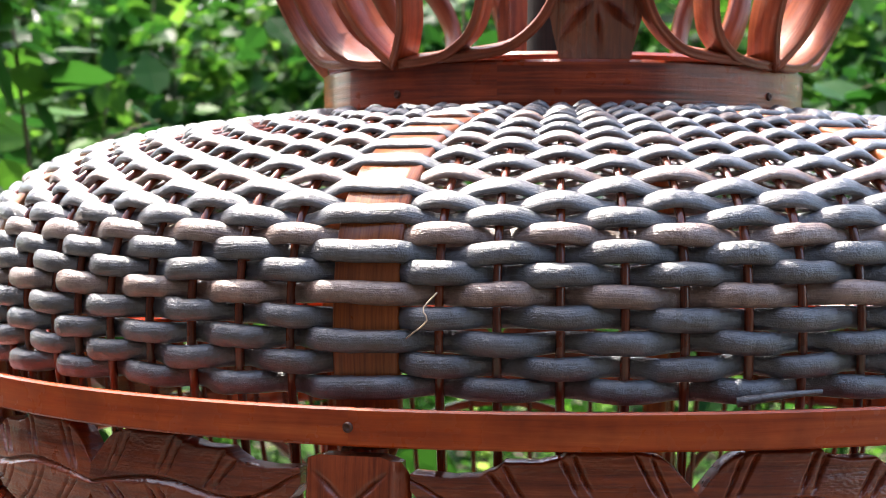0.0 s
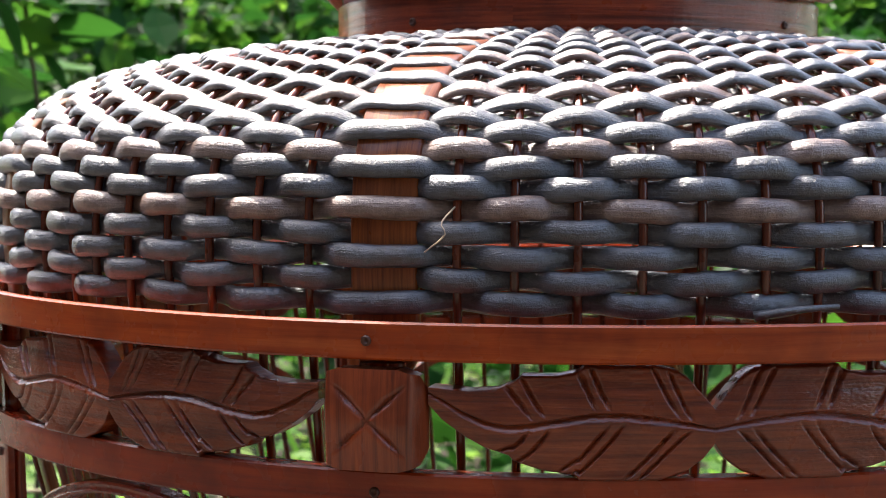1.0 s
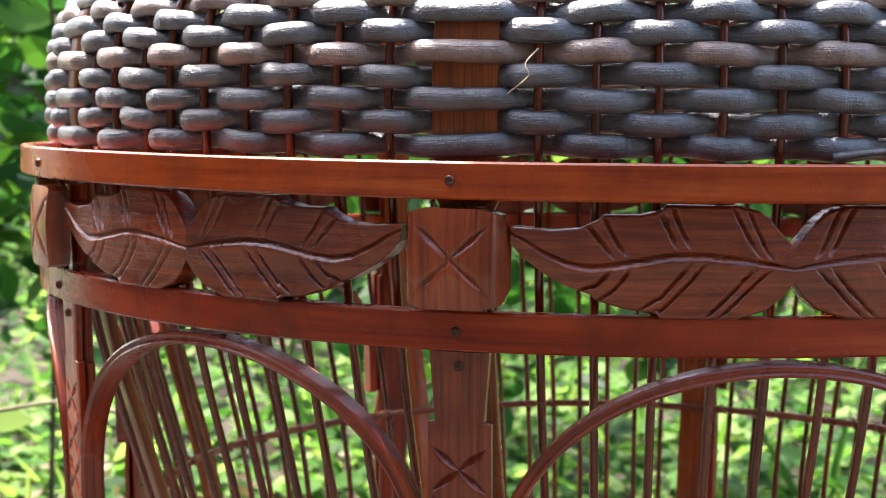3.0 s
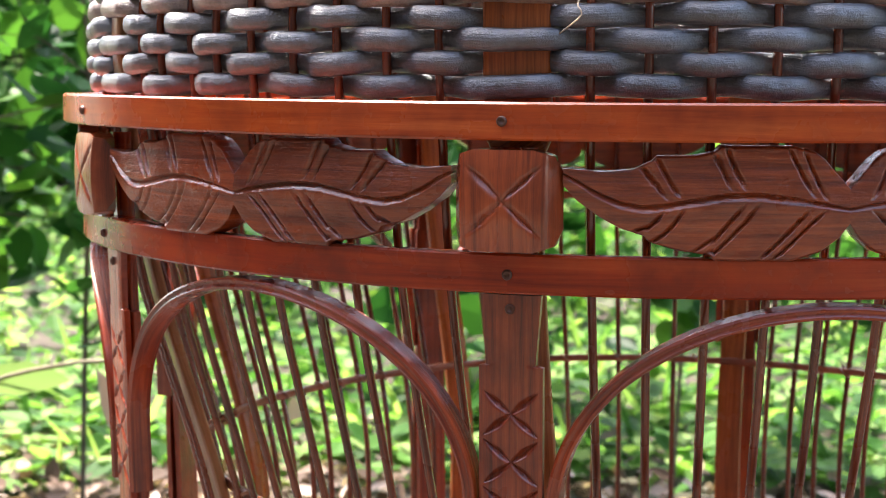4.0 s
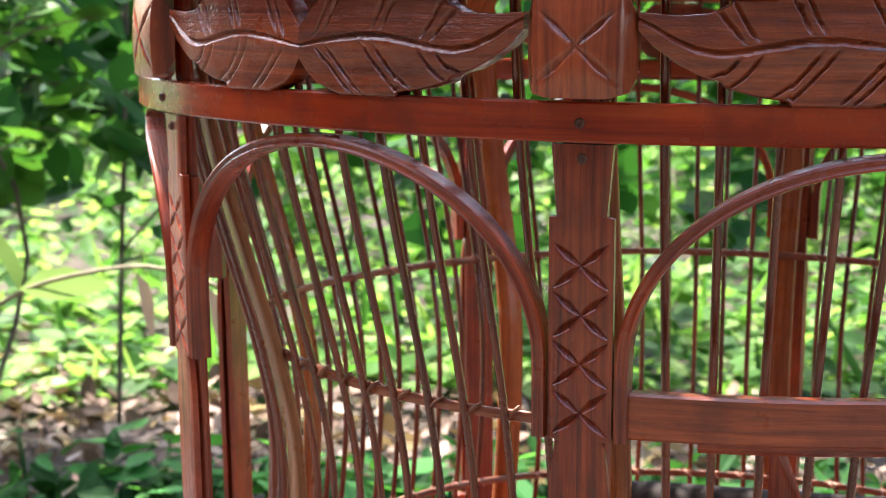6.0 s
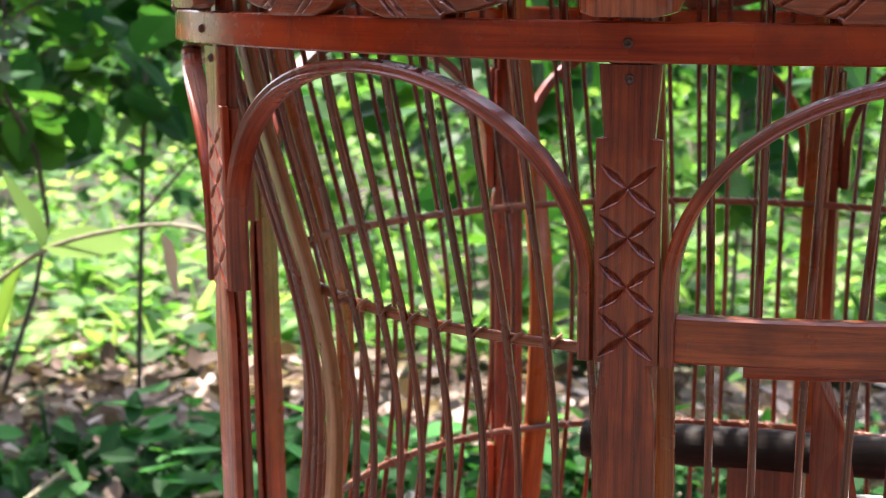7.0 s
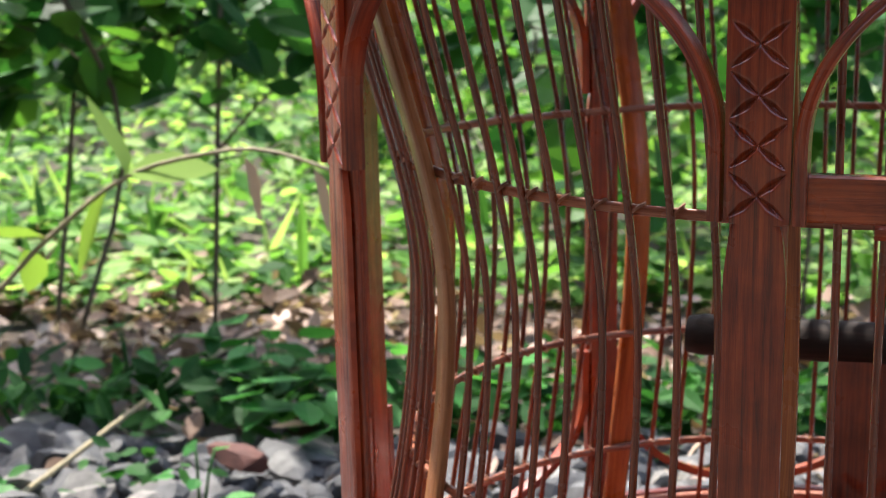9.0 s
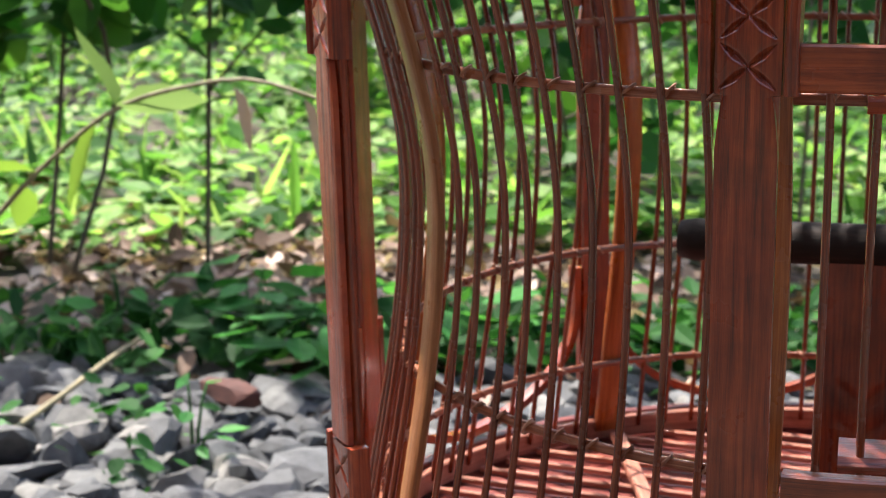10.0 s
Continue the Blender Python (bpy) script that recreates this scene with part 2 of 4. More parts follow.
def smooth_line(points, n):
    """n points at even spacing on a smooth line through the given ones."""
    p = np.array(points, float)
    p = np.vstack((2 * p[0] - p[1], p, 2 * p[-1] - p[-2]))
    out = []
    for i in range(1, len(p) - 2):
        for s in np.linspace(0, 1, 24, endpoint=False):
            a, b, c, d = p[i - 1], p[i], p[i + 1], p[i + 2]
            out.append(0.5 * (2 * b + (c - a) * s + (2 * a - 5 * b + 4 * c - d) * s * s + (3 * b - a - 3 * c + d) * s ** 3))
    out.append(p[-2])
    out = np.array(out)
    lengths = np.concatenate(([0], np.cumsum(np.linalg.norm(np.diff(out, axis=0), axis=1))))
    at = np.linspace(0, lengths[-1], n)
    return np.stack([np.interp(at, lengths, out[:, k]) for k in range(out.shape[1])], 1), lengths[-1]


def swept(name, rows, profile, mat, closed=False, smooth=True):
    """A body swept along rows of (centre, side, up); profile: (side, up) offsets. u runs along, v round it, in metres."""
    verts, faces, uvs, n = [], [], [], len(profile)
    around = [0.0]
    for p, q in zip(profile, profile[1:]):
        around.append(around[-1] + math.hypot(p[0] - q[0], p[1] - q[1]))
    far, last = 0.0, None
    for c, s, u in rows:
        c = Vector(c)
        far += (c - last).length if last is not None else 0.0
        last = c
        k = Vector(s).length
        for (x, y), w in zip(profile, around):
            verts.append(c + Vector(s) * x + Vector(u) * y)
            uvs.append((far, w * k))
    m = len(rows)
    for i in range(m if closed else m - 1):
        j = (i + 1) % m
        for k in range(n):
            l = (k + 1) % n
            faces.append((i * n + k, i * n + l, j * n + l, j * n + k))
    if not closed:
        faces.append(tuple(range(n - 1, -1, -1)))
        faces.append(tuple(range((m - 1) * n, m * n)))
    me = mesh_of(name, verts, faces, mat, smooth, uvs, (n, far + (Vector(rows[0][0]) - last).length) if closed else None)
    bm = bmesh.new()
    bm.from_mesh(me)
    bmesh.ops.recalc_face_normals(bm, faces=bm.faces)
    bm.to_mesh(me)
    bm.free()
    return me


def oval(w, h, n=8):
    return [(w * math.cos(math.pi + 2 * math.pi * k / n), h * math.sin(math.pi + 2 * math.pi * k / n)) for k in range(n)]


def rounded(w, h, b=0.0006):
    """A rectangle w by h with its corners taken off."""
    w, h = w / 2, h / 2
    return [(-w, h - b), (-w, -h + b), (-w + b, -h), (w - b, -h), (w, -h + b), (w, h - b), (w - b, h), (-w + b, h)]


def hoop(name, r, z, profile, mat, n=180, wobble=0.0, seed=0, a0=0.0, a1=360.0, smooth=True):
    closed = a1 - a0 > 359
    rows = []
    for i in range(n):
        a = a0 + (a1 - a0) * i / (n if closed else n - 1)
        p = polar(a, r, z + wobble * math.sin(radians(3 * a + seed * 70)) * math.sin(radians(a + seed * 31)))
        rows.append((p, Vector((p.x, p.y, 0)).normalized(), Vector((0, 0, 1))))
    return swept(name, rows, profile, mat, closed, smooth)


def tube(name, points, r0, r1, mat, n=14, sides=6):
    line, _ = smooth_line(points, n)
    rows = []
    for i, p in enumerate(line):
        d = Vector(line[min(i + 1, n - 1)] - line[max(i - 1, 0)]).normalized()
        s = d.cross(Vector((0.31, 0.9, 0.22))).normalized()
        r = r0 + (r1 - r0) * i / (n - 1)
        rows.append((Vector(p), s * r, s.cross(d) * r))
    return swept(name, rows, oval(1, 1, sides), mat)


def plate(w, h, nx, nz, depth, thick, outline=None):
    """A carved plate in the xz plane, its front towards -y; depth(x, z, u, v) is how far the front is cut back."""
    verts, faces, c = [], [], nx + 1
    for j in range(nz + 1):
        for i in range(nx + 1):
            u, v = i / nx, j / nz
            x, z = outline(u, v) if outline else ((u - 0.5) * w, (v - 0.5) * h)
            verts.append((x, depth(x, z, u, v), z))
    k = len(verts)
    verts += [(verts[r * c + i][0], thick, verts[r * c + i][2]) for r in (0, nz) for i in range(c)]
    for j in range(nz):
        for i in range(nx):
            a = j * c + i
            faces.append((a, a + 1, a + c + 1, a + c))
    for i in range(nx):
        faces.append((k + i, k + c + i, k + c + i + 1, k + i + 1))
        faces.append((i, k + i, k + i + 1, i + 1))
        faces.append((nz * c + i + 1, k + c + i + 1, k + c + i, nz * c + i))
    faces.append(tuple(j * c for j in range(nz, -1, -1)) + (k, k + c))
    faces.append(tuple(j * c + nx for j in range(nz + 1)) + (k + c + nx, k + nx))
    return verts, faces


def board(nx, nz, depth, thick, outline):
    """A tall carved board like plate(), whose sides and back follow its outline row by row."""
    verts, faces, c = [], [], nx + 3
    for j in range(nz + 1):
        for i in range(nx + 1):
            u, v = i / nx, j / nz
            x, z = outline(u, v)
            verts.append((x, depth(x, z, u, v), z))
        verts += [(x, thick, z), (outline(0, j / nz)[0], thick, z)]
    for j in range(nz):
        for i in range(c):
            a, b = j * c + i, j * c + (i + 1) % c
            faces.append((a, b, b + c, a + c))
    faces += [tuple(range(c - 1, -1, -1)), tuple(range(nz * c, nz * c + c))]
    return verts, faces


def lens_cut(x, z, x0, z0, x1, z1, width, deep):
    """Depth of a pointed gouge from one end to the other, widest in its middle."""
    dx, dz = x1 - x0, z1 - z0
    l2 = dx * dx + dz * dz
    t = ((x - x0) * dx + (z - z0) * dz) / l2
    if t <= 0 or t >= 1:
        return 0.0
    d = abs((x - x0) * dz - (z - z0) * dx) / math.sqrt(l2)
    k = 1 - abs(2 * t - 1)
    w = width * k ** 0.85
    return deep * k ** 0.5 * max(0.0, 1 - d / w) if w > 0 else 0.0


def sharp(me, angle=40):
    """Flat where edges turn more than the angle."""
    me.set_sharp_from_angle(angle=radians(angle))
    return me


# ---- the bird cage ----
GROUND = -0.10
FLOOR = 0.046
UP = Vector((0, 0, 1))
cage = new("bird_cage")
tagged(cage, "varnished brown bamboo bird cage with a woven black rattan dome", "bird cage")
cage.scale = (0.972, 1, 1)
STICK, _ = smooth_line([(0.170, 0.050), (0.162, 0.098), (0.1560, 0.136), (0.1530, 0.17), (0.1535, 0.20), (0.1595, 0.229), (0.168, 0.257), (0.1765, 0.285),
                        (0.182, 0.310), (0.1868, 0.345), (0.1880, 0.360), (0.1872, 0.371), (0.1852, 0.3795), (0.1815, 0.3865), (0.1745, 0.3930), (0.164, 0.3988), (0.150, 0.4036), (0.128, 0.4082), (0.104, 0.4114), (0.074, 0.4150)], 84)
DOME, DOME_LEN = smooth_line([(0.1872, 0.3462), (0.1880, 0.360), (0.1872, 0.371), (0.1852, 0.3795), (0.1815, 0.3865), (0.1745, 0.3930), (0.164, 0.3988), (0.150, 0.4036), (0.128, 0.4082), (0.104, 0.4114), (0.080, 0.4143)], 240)
PANEL, STAKES = 45.0, 9


def stake_angles():
    """Angle of each upright of the weave: a broad slat at each post, nine sticks between."""
    step = PANEL / (STAKES - 1 + 2.52)
    out = []
    for k in range(8):
        out.append(k * PANEL)
        out += [k * PANEL + step * (1.26 + i) for i in range(STAKES)]
    return out


ANGLES = stake_angles()


def profile_rows(line, low=1.0):
    # low: how much narrower the part below the dome is
    rows = []
    for i, (r, z) in enumerate(line):
        a, b = line[max(i - 1, 0)], line[min(i + 1, len(line) - 1)]
        d = Vector((0, -(b[0] - a[0]), b[1] - a[1])).normalized()
        rows.append((Vector((0, -r, z)), Vector((min(1.0, 0.25 + 0.75 * r / 0.17) if z > 0.335 else low, 0, 0)), Vector((0, -d.z, d.y))))
    return rows


stick_me = swept("stick", profile_rows(STICK), oval(0.00113, 0.00113, 7), BAMBOO)
slat_me = swept("inner_slat", profile_rows(STICK, 0.66), rounded(0.0160, 0.003), WOOD_SLAT)
# the front-left slat, narrower, in the tan that stands in for light
slat_lit_me = swept("inner_slat", profile_rows(STICK), rounded(0.0098, 0.0026), BAMBOO_LIT)
for i, a in enumerate(ANGLES):
    if i % (STAKES + 1):
        part("stick", stick_me, cage, m=spin(a - 0.4 + random.uniform(-0.25, 0.25)) @ pose(0, random.uniform(-0.0006, 0.0006), 0))
    elif a == 315:
        part("inner_slat", slat_lit_me, cage, "bamboo slat coloured paler for the light on it", spin(a - 1.2))
    else:
        part("inner_slat", slat_me, cage, "amber bamboo slat", spin(a))

ROW_AT = [float(np.interp(k, (0, 4, 6, 8, 10, 12, 16, 20), (0.0014, 0.0220, 0.0310, 0.0392, 0.0479, 0.0580, 0.0785, 0.1045))) for k in range(21)]
while ROW_AT[-1] + 0.0064 < DOME_LEN:
    ROW_AT.append(ROW_AT[-1] + 0.0064)
BROWN_ROWS = (4, 7, 11, 15, 20)


def strand(row):
    """One rattan strand of the dome, over one upright and under the next, all the way round."""
    k = ROW_AT[row] / DOME_LEN * (len(DOME) - 1)
    i = min(int(k), len(DOME) - 2)
    r, z = DOME[i] + (DOME[i + 1] - DOME[i]) * (k - i)
    a, b = DOME[max(i - 2, 0)], DOME[min(i + 3, len(DOME) - 1)]
    d = np.array(b) - np.array(a)
    d /= np.linalg.norm(d)
    flat = min(1.0, max(0.0, (row - 5) / 5))           # strands lie flatter towards the top
    half = 0.00272 - 0.0003 * flat
    per = 12 if row < 14 else 8
    rows = []
    ang = ANGLES + [360.0]
    rnd = random.Random(row)
    tall = 0.0028 - 0.0010 * flat
    for n in range(len(ANGLES)):
        lift, sag, swell = rnd.uniform(0.88, 1.10), rnd.uniform(-0.0004, 0.0004), rnd.uniform(0.94, 1.05)
        for q in range(per):
            f = q / per
            at = ang[n] + (ang[n + 1] - ang[n]) * f - 0.4
            bend = max(0.0, (f - 0.32) / 0.68) if n % (STAKES + 1) == 0 else min(1.0, f / 0.68) if n % (STAKES + 1) == STAKES else f
            w = math.cos(math.pi * bend)
            w *= 1 if (n + row) % 2 == 0 else -1
            w = 1 - 2 * ((1 - w) / 2) ** (1.7 - 0.6 * flat)
            off = tall * w * (lift if w > 0 else 0.85)
            slip = 0.0003 * math.sin(at * 0.21 + row * 1.7) + sag * math.sin(math.pi * f)
            out = polar(at, 1, 0)
            nrm = out * d[1] + Vector((0, 0, -d[0]))
            up = out * d[0] + Vector((0, 0, d[1]))
            size = (0.96 + 0.05 * w) * swell
            rows.append((out * r + Vector((0, 0, z)) + nrm * off + up * slip, nrm * size, up * size))
    thick = 0.0022 - 0.0010 * flat
    prof = [(thick * math.cos(t), half * math.copysign(abs(math.sin(t)) ** 0.8, math.sin(t))) for t in (math.pi + 2 * math.pi * j / 12 for j in range(12))]
    return swept("weave_strand", rows, prof, STRAND_BROWN if row in BROWN_ROWS else STRAND_BLACK, True)


for row in range(len(ROW_AT)):
    part("weave_strand", strand(row), cage, "brown rattan strand" if row in BROWN_ROWS else "worn black rattan strand")

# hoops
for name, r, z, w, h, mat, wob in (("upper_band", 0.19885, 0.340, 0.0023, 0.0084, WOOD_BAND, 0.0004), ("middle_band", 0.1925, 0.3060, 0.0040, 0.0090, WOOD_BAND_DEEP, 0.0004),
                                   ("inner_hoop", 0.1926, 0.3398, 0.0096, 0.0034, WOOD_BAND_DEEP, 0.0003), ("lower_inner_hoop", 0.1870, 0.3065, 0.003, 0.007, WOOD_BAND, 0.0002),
                                   ("base_band", 0.1800, 0.044, 0.005, 0.020, WOOD_FLOOR, 0), ("skirt_band", 0.1840, -0.02, 0.006, 0.03, WOOD_BAND, 0), ("foot_band", 0.1860, GROUND + 0.016, 0.008, 0.026, WOOD_BAND, 0)):
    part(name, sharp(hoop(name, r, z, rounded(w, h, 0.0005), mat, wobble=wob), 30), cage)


def post_radius(z):
    """Radius of a post's front face."""
    return 0.1838 + 0.034 * (z - 0.10)


bam = [(-0.0064, 0.0042), (-0.0069, 0.0032), (-0.0066, 0.0014), (-0.0048, 0.0004), (-0.002, 0.0), (0.0024, 0.0), (0.0029, 0.0005), (0.0034, 0.0003), (0.0052, 0.0012), (0.0066, 0.0022), (0.0069, 0.0032), (0.0064, 0.0042)]
post_rows = [(Vector((0, -post_radius(z), z)), Vector((0.80 if z > 0.284 else 1.0, 0, 0)), Vector((0, 1, 0))) for z in [*np.linspace(GROUND, 0.2838, 24), 0.2842, 0.30, 0.318, 0.334]]
post_me = sharp(swept("post", post_rows, bam, WOOD_UP), 50)


def x_panel_depth(centres, half=0.0072):
    """Chip carving: a row of crosses whose pointed cuts meet at the edges."""
    def depth(x, z, u, v):
        d = 0.0005 * abs(2 * u - 1) ** 6 + 0.00005 * noise.noise((x * 500, z * 120, 1.0))
        for c in centres:
            if abs(z - c) < 0.0062:
                for sx in (-1, 1):
                    for sz in (-1, 1):
                        d = max(d, lens_cut(x, z, -sx * 0.0008, c - sz * 0.0006, sx * half, c + sz * 0.0056, 0.0012, 0.0013))
        return d
    return depth


def neck_outline(u, v):
    """The long front board of a post: necked in above and below its carving, widening to a nailed end."""
    z = -0.1380 + 0.1800 * v
    if z > 0.0255:
        half = 0.0059 + 0.0014 * (z - 0.0255) / 0.0165
    elif z > -0.0258:
        half = 0.0077
    else:
        half = 0.0054 + 0.0019 * min(1.0, (-0.0258 - z) / 0.0125) ** 0.6
    return (2 * u - 1) * half, z


def uv_of(verts, flip):
    return [(v[2], v[0]) if flip else (v[0], v[2]) for v in verts]


pv, pf = board(60, 480, x_panel_depth([-0.0193 + 0.0113 * k for k in range(4)]), 0.0022, neck_outline)
panel_me = sharp(mesh_of("carved_panel", pv, pf, WOOD_UP, True, uv_of(pv, True)), 38)
pv, pf = plate(0.0154, 0.0500, 56, 170, x_panel_depth([-0.0183 + 0.0121 * k for k in range(4)]), 0.004)
low_panel_me = sharp(mesh_of("carved_panel", pv, pf, WOOD_UP, True, uv_of(pv, True)), 38)


def block_outline(u, v):
    x, z = (u - 0.5) * 2, (v - 0.5) * 2
    k = 1 - 0.26 * max(0, abs(x) + abs(z) - 1.55)
    return x * 0.0127 * k, z * 0.0112 * k


def block_depth(x, z, u, v):
    d = 0.0008 * ((x / 0.011) ** 2 + (z / 0.0105) ** 2) + 0.0055 * max(0.0, (abs(x) - 0.0100) / 0.0027)
    if abs(x) > 0.0100:
        return d
    for sx, sz in ((-1, 1), (1, 1), (-1, -1), (1, -1)):
        d = max(d, lens_cut(x, z, -sx * 0.0012, -sz * 0.0010, sx * 0.0112, sz * 0.0100, 0.0011, 0.0014) + d * 0.5)
    return d


bv, bf = plate(0, 0, 44, 44, block_depth, 0.007, block_outline)
block_me = sharp(mesh_of("carved_block", bv, bf, WOOD_CARVED, True, uv_of(bv, True)), 55)

UPPER = ((0, 4.4), (0.05, 8.0), (0.09, 10.8), (0.13, 12.6), (0.2, 13.6), (0.455, 13.7), (0.475, 12.4), (0.55, 11.4), (0.675, 11.3), (0.695, 10.2), (0.76, 8.3), (0.86, 7.8), (1.0, 8.4))
LOWER = ((0, -3), (0.04, -6.5), (0.1, -9.3), (0.2, -11.3), (0.47, -11.4), (0.485, -10.2), (0.6, -9.2), (0.70, -7.4), (0.715, -6.2), (0.8, -4.6), (0.87, -2.3), (0.95, 1.2), (1.0, 4.5))
RIB = ((0, 0), (0.1, 1.2), (0.2, 2.2), (0.32, 3.0), (0.44, 2.8), (0.54, 1.7), (0.64, 0.5), (0.72, 0.1), (0.8, 0.9), (0.88, 3.0), (0.95, 5.6), (1.0, 7.0))
# vein grooves: (start at the rib, end at the edge) along the leaf
VEINS_UP = ((0.065, 0.17), (0.105, 0.225), (0.35, 0.44), (0.40, 0.48), (0.565, 0.68), (0.61, 0.735))
VEINS_LOW = ((0.07, 0.27), (0.125, 0.315), (0.30, 0.50), (0.355, 0.545), (0.565, 0.69), (0.635, 0.755))


def along(table, u):
    return np.interp(u, [p[0] for p in table], [p[1] for p in table])


def leaf_mesh(side):
    """One carved leaf of the frieze, bent to the ring; side -1 grows to smaller angles."""
    nx, nz = 230, 92
    span, r0, zc = 18.7, 0.1955, 0.3215

    def outline(u, v):
        lo, hi = along(LOWER, u), along(UPPER, u)
        return u, lo + (hi - lo) * v

    def depth(x, h, u, v):
        rib = along(RIB, u)
        d = h - rib
        wide = 1.0 - 0.5 * abs(2 * u - 1) ** 3
        # rib: a gouge with a steep upper wall and a broad lower one
        cut = 0.0012 * wide * max(0.0, 1 - (d - 0.1) / (0.5 * wide) if d > 0.1 else 1 - (0.1 - d) / (1.5 * wide))
        reach = (along(UPPER, u) - rib) if d > 0 else (rib - along(LOWER, u))
        f = min(1.0, abs(d) / max(reach, 0.5))
        for u0, u1 in (VEINS_UP if d > 0 else VEINS_LOW):
            path = u0 + (u1 - u0) * f ** (0.75 if d > 0 else 1.3)
            e = (u - path) * 63 + 0.22 * noise.noise((u * 30, h * 0.9, 7.0 * side))
            w = (0.5, 1.25) if d > 0 else (1.35, 0.5)
            k = 1 - (e / w[0] if e > 0 else -e / w[1])
            if k > 0 and f > 0.07:
                cut = max(cut, 0.00115 * min(1.0, (f - 0.07) / 0.25, 0.35 + (1 - f) / 0.2) * k ** 1.3)
        edge = 0.0008 * max(0.0, (abs(2 * v - 1) - 0.94) / 0.06) ** 2
        swell = 0.0007 * (0.5 - 0.5 * math.cos(math.pi * min(1.0, abs(d) / 9)))
        worn = 0.00009 * noise.noise((u * 60, h * 2.2, 3.0 * side)) + 0.00012 * noise.noise((u * 14, h * 0.4, side))
        return cut + edge + swell + worn - 0.0008

    verts, faces = plate(0, 0, nx, nz, depth, 0.006, outline)
    bent = [polar(side * span * x - side * 0.04, r0 - y, zc + h / 1000) for x, y, h in verts]
    if side < 0:
        faces = [tuple(reversed(f)) for f in faces]
    return sharp(mesh_of("carved_leaf", bent, faces, WOOD_CARVED, True, [(x * 0.063 * side, h / 1000) for x, y, h in verts]), 50)


leaf_mes = [leaf_mesh(-1), leaf_mesh(1)]


def arch(name, lower):
    """Grooved moulding that springs from post to post; the lower one hangs like a U."""
    half = PANEL / 2 - 3.0
    if lower:
        path = [(-half, 0.121), (-half, 0.108)] + [(-half * math.cos(t), 0.102 - 0.044 * math.sin(t)) for t in np.linspace(0.08, math.pi - 0.08, 21)] + [(half, 0.108), (half, 0.121)]
    else:
        path = [(-half, 0.2335), (-half, 0.243)] + [(-half * math.cos(t), 0.250 + 0.0485 * math.sin(t) ** 0.96) for t in np.linspace(0.08, math.pi - 0.08, 25)] + [(half, 0.243), (half, 0.2335)]
    line, _ = smooth_line([(a * 0.0034, z) for a, z in path], 110)
    rows = []
    for i, (a, z) in enumerate(line):
        a /= 0.0034
        q = line[max(i - 1, 0)], line[min(i + 1, len(line) - 1)]
        d = (polar(q[1][0] / 0.0034, post_radius(z), q[1][1]) - polar(q[0][0] / 0.0034, post_radius(z), q[0][1])).normalized()
        out = polar(a, 1, 0)
        rows.append((polar(a, post_radius(z) - 0.0008, z), d.cross(out).normalized(), out))
    w, h = 0.0017, 0.0030
    prof = [(-w, -h), (w, -h), (w, h * 0.5), (w * 0.85, h * 0.9), (w * 0.5, h), (w * 0.12, h * 0.86), (-w * 0.12, h * 0.86), (-w * 0.5, h), (-w * 0.85, h * 0.9), (-w, h * 0.5)]
    return sharp(swept(name, rows, prof, WOOD_UP), 45)


arch_me = arch("arch_moulding", False)
arch_low_me = arch("lower_moulding", True)


def screw_mesh():
    verts, faces = [], []
    for r, y in ((0.0, -0.0002), (0.0005, -0.0003), (0.0008, -0.0008), (0.0012, -0.0004), (0.0013, 0.001)):
        verts += [(r * math.cos(2 * math.pi * k / 12), y, r * math.sin(2 * math.pi * k / 12)) for k in range(12)]
    for j in range(4):
        faces += [(j * 12 + k, j * 12 + (k + 1) % 12, j * 12 + 12 + (k + 1) % 12, j * 12 + 12 + k) for k in range(12)]
    return mesh_of("screw", verts, faces, SCREW)


screw_me = screw_mesh()
for k in range(8):
    a = k * PANEL
    post = part("post", post_me, cage, m=spin(a))
    for z0, me in ((0.2590, panel_me), (0.0950, low_panel_me)):
        part("carved_panel", me, post, m=pose(0, -post_radius(z0) - 0.0014, z0, 1.9))
    part("carved_block", block_me, cage, m=spin(a) @ pose(0.0003, -0.2010, 0.3226))
    for z, r in ((0.340, 0.2000), (0.3058, 0.1945), (0.2978, post_radius(0.2978) + 0.0014)):
        part("screw", screw_me, cage, m=spin(a) @ pose(0.0006 * math.sin(k * 2.1), -r, z))
    for me in leaf_mes:
        part("carved_leaf", me, cage, m=spin(a + PANEL / 2))
    part("arch_moulding", arch_me, cage, m=spin(a + PANEL / 2))
    part("lower_moulding", arch_low_me, cage, m=spin(a + PANEL / 2))

# binding hoops, tied to each stick


def knot_mesh():
    """A fibre wound slantwise round a stick and the hoop."""
    rows = []
    n = 26
    for i in range(n):
        t = 4 * math.pi * i / (n - 1)
        c = Vector((0.0016 * math.cos(t) + 0.0010 * (i / n - 0.5), 0.0003 + 0.0020 * math.sin(t), 0.0015 * math.cos(t) + 0.0016 * (i / n - 0.5)))
        d = Vector((-math.sin(t), math.cos(t), -0.5 * math.sin(t))).normalized()
        s = d.cross(UP).normalized()
        rows.append((c, s, s.cross(d)))
    return swept("binding", rows, oval(0.00038, 0.00038, 5), BINDING)


knot_me = knot_mesh()
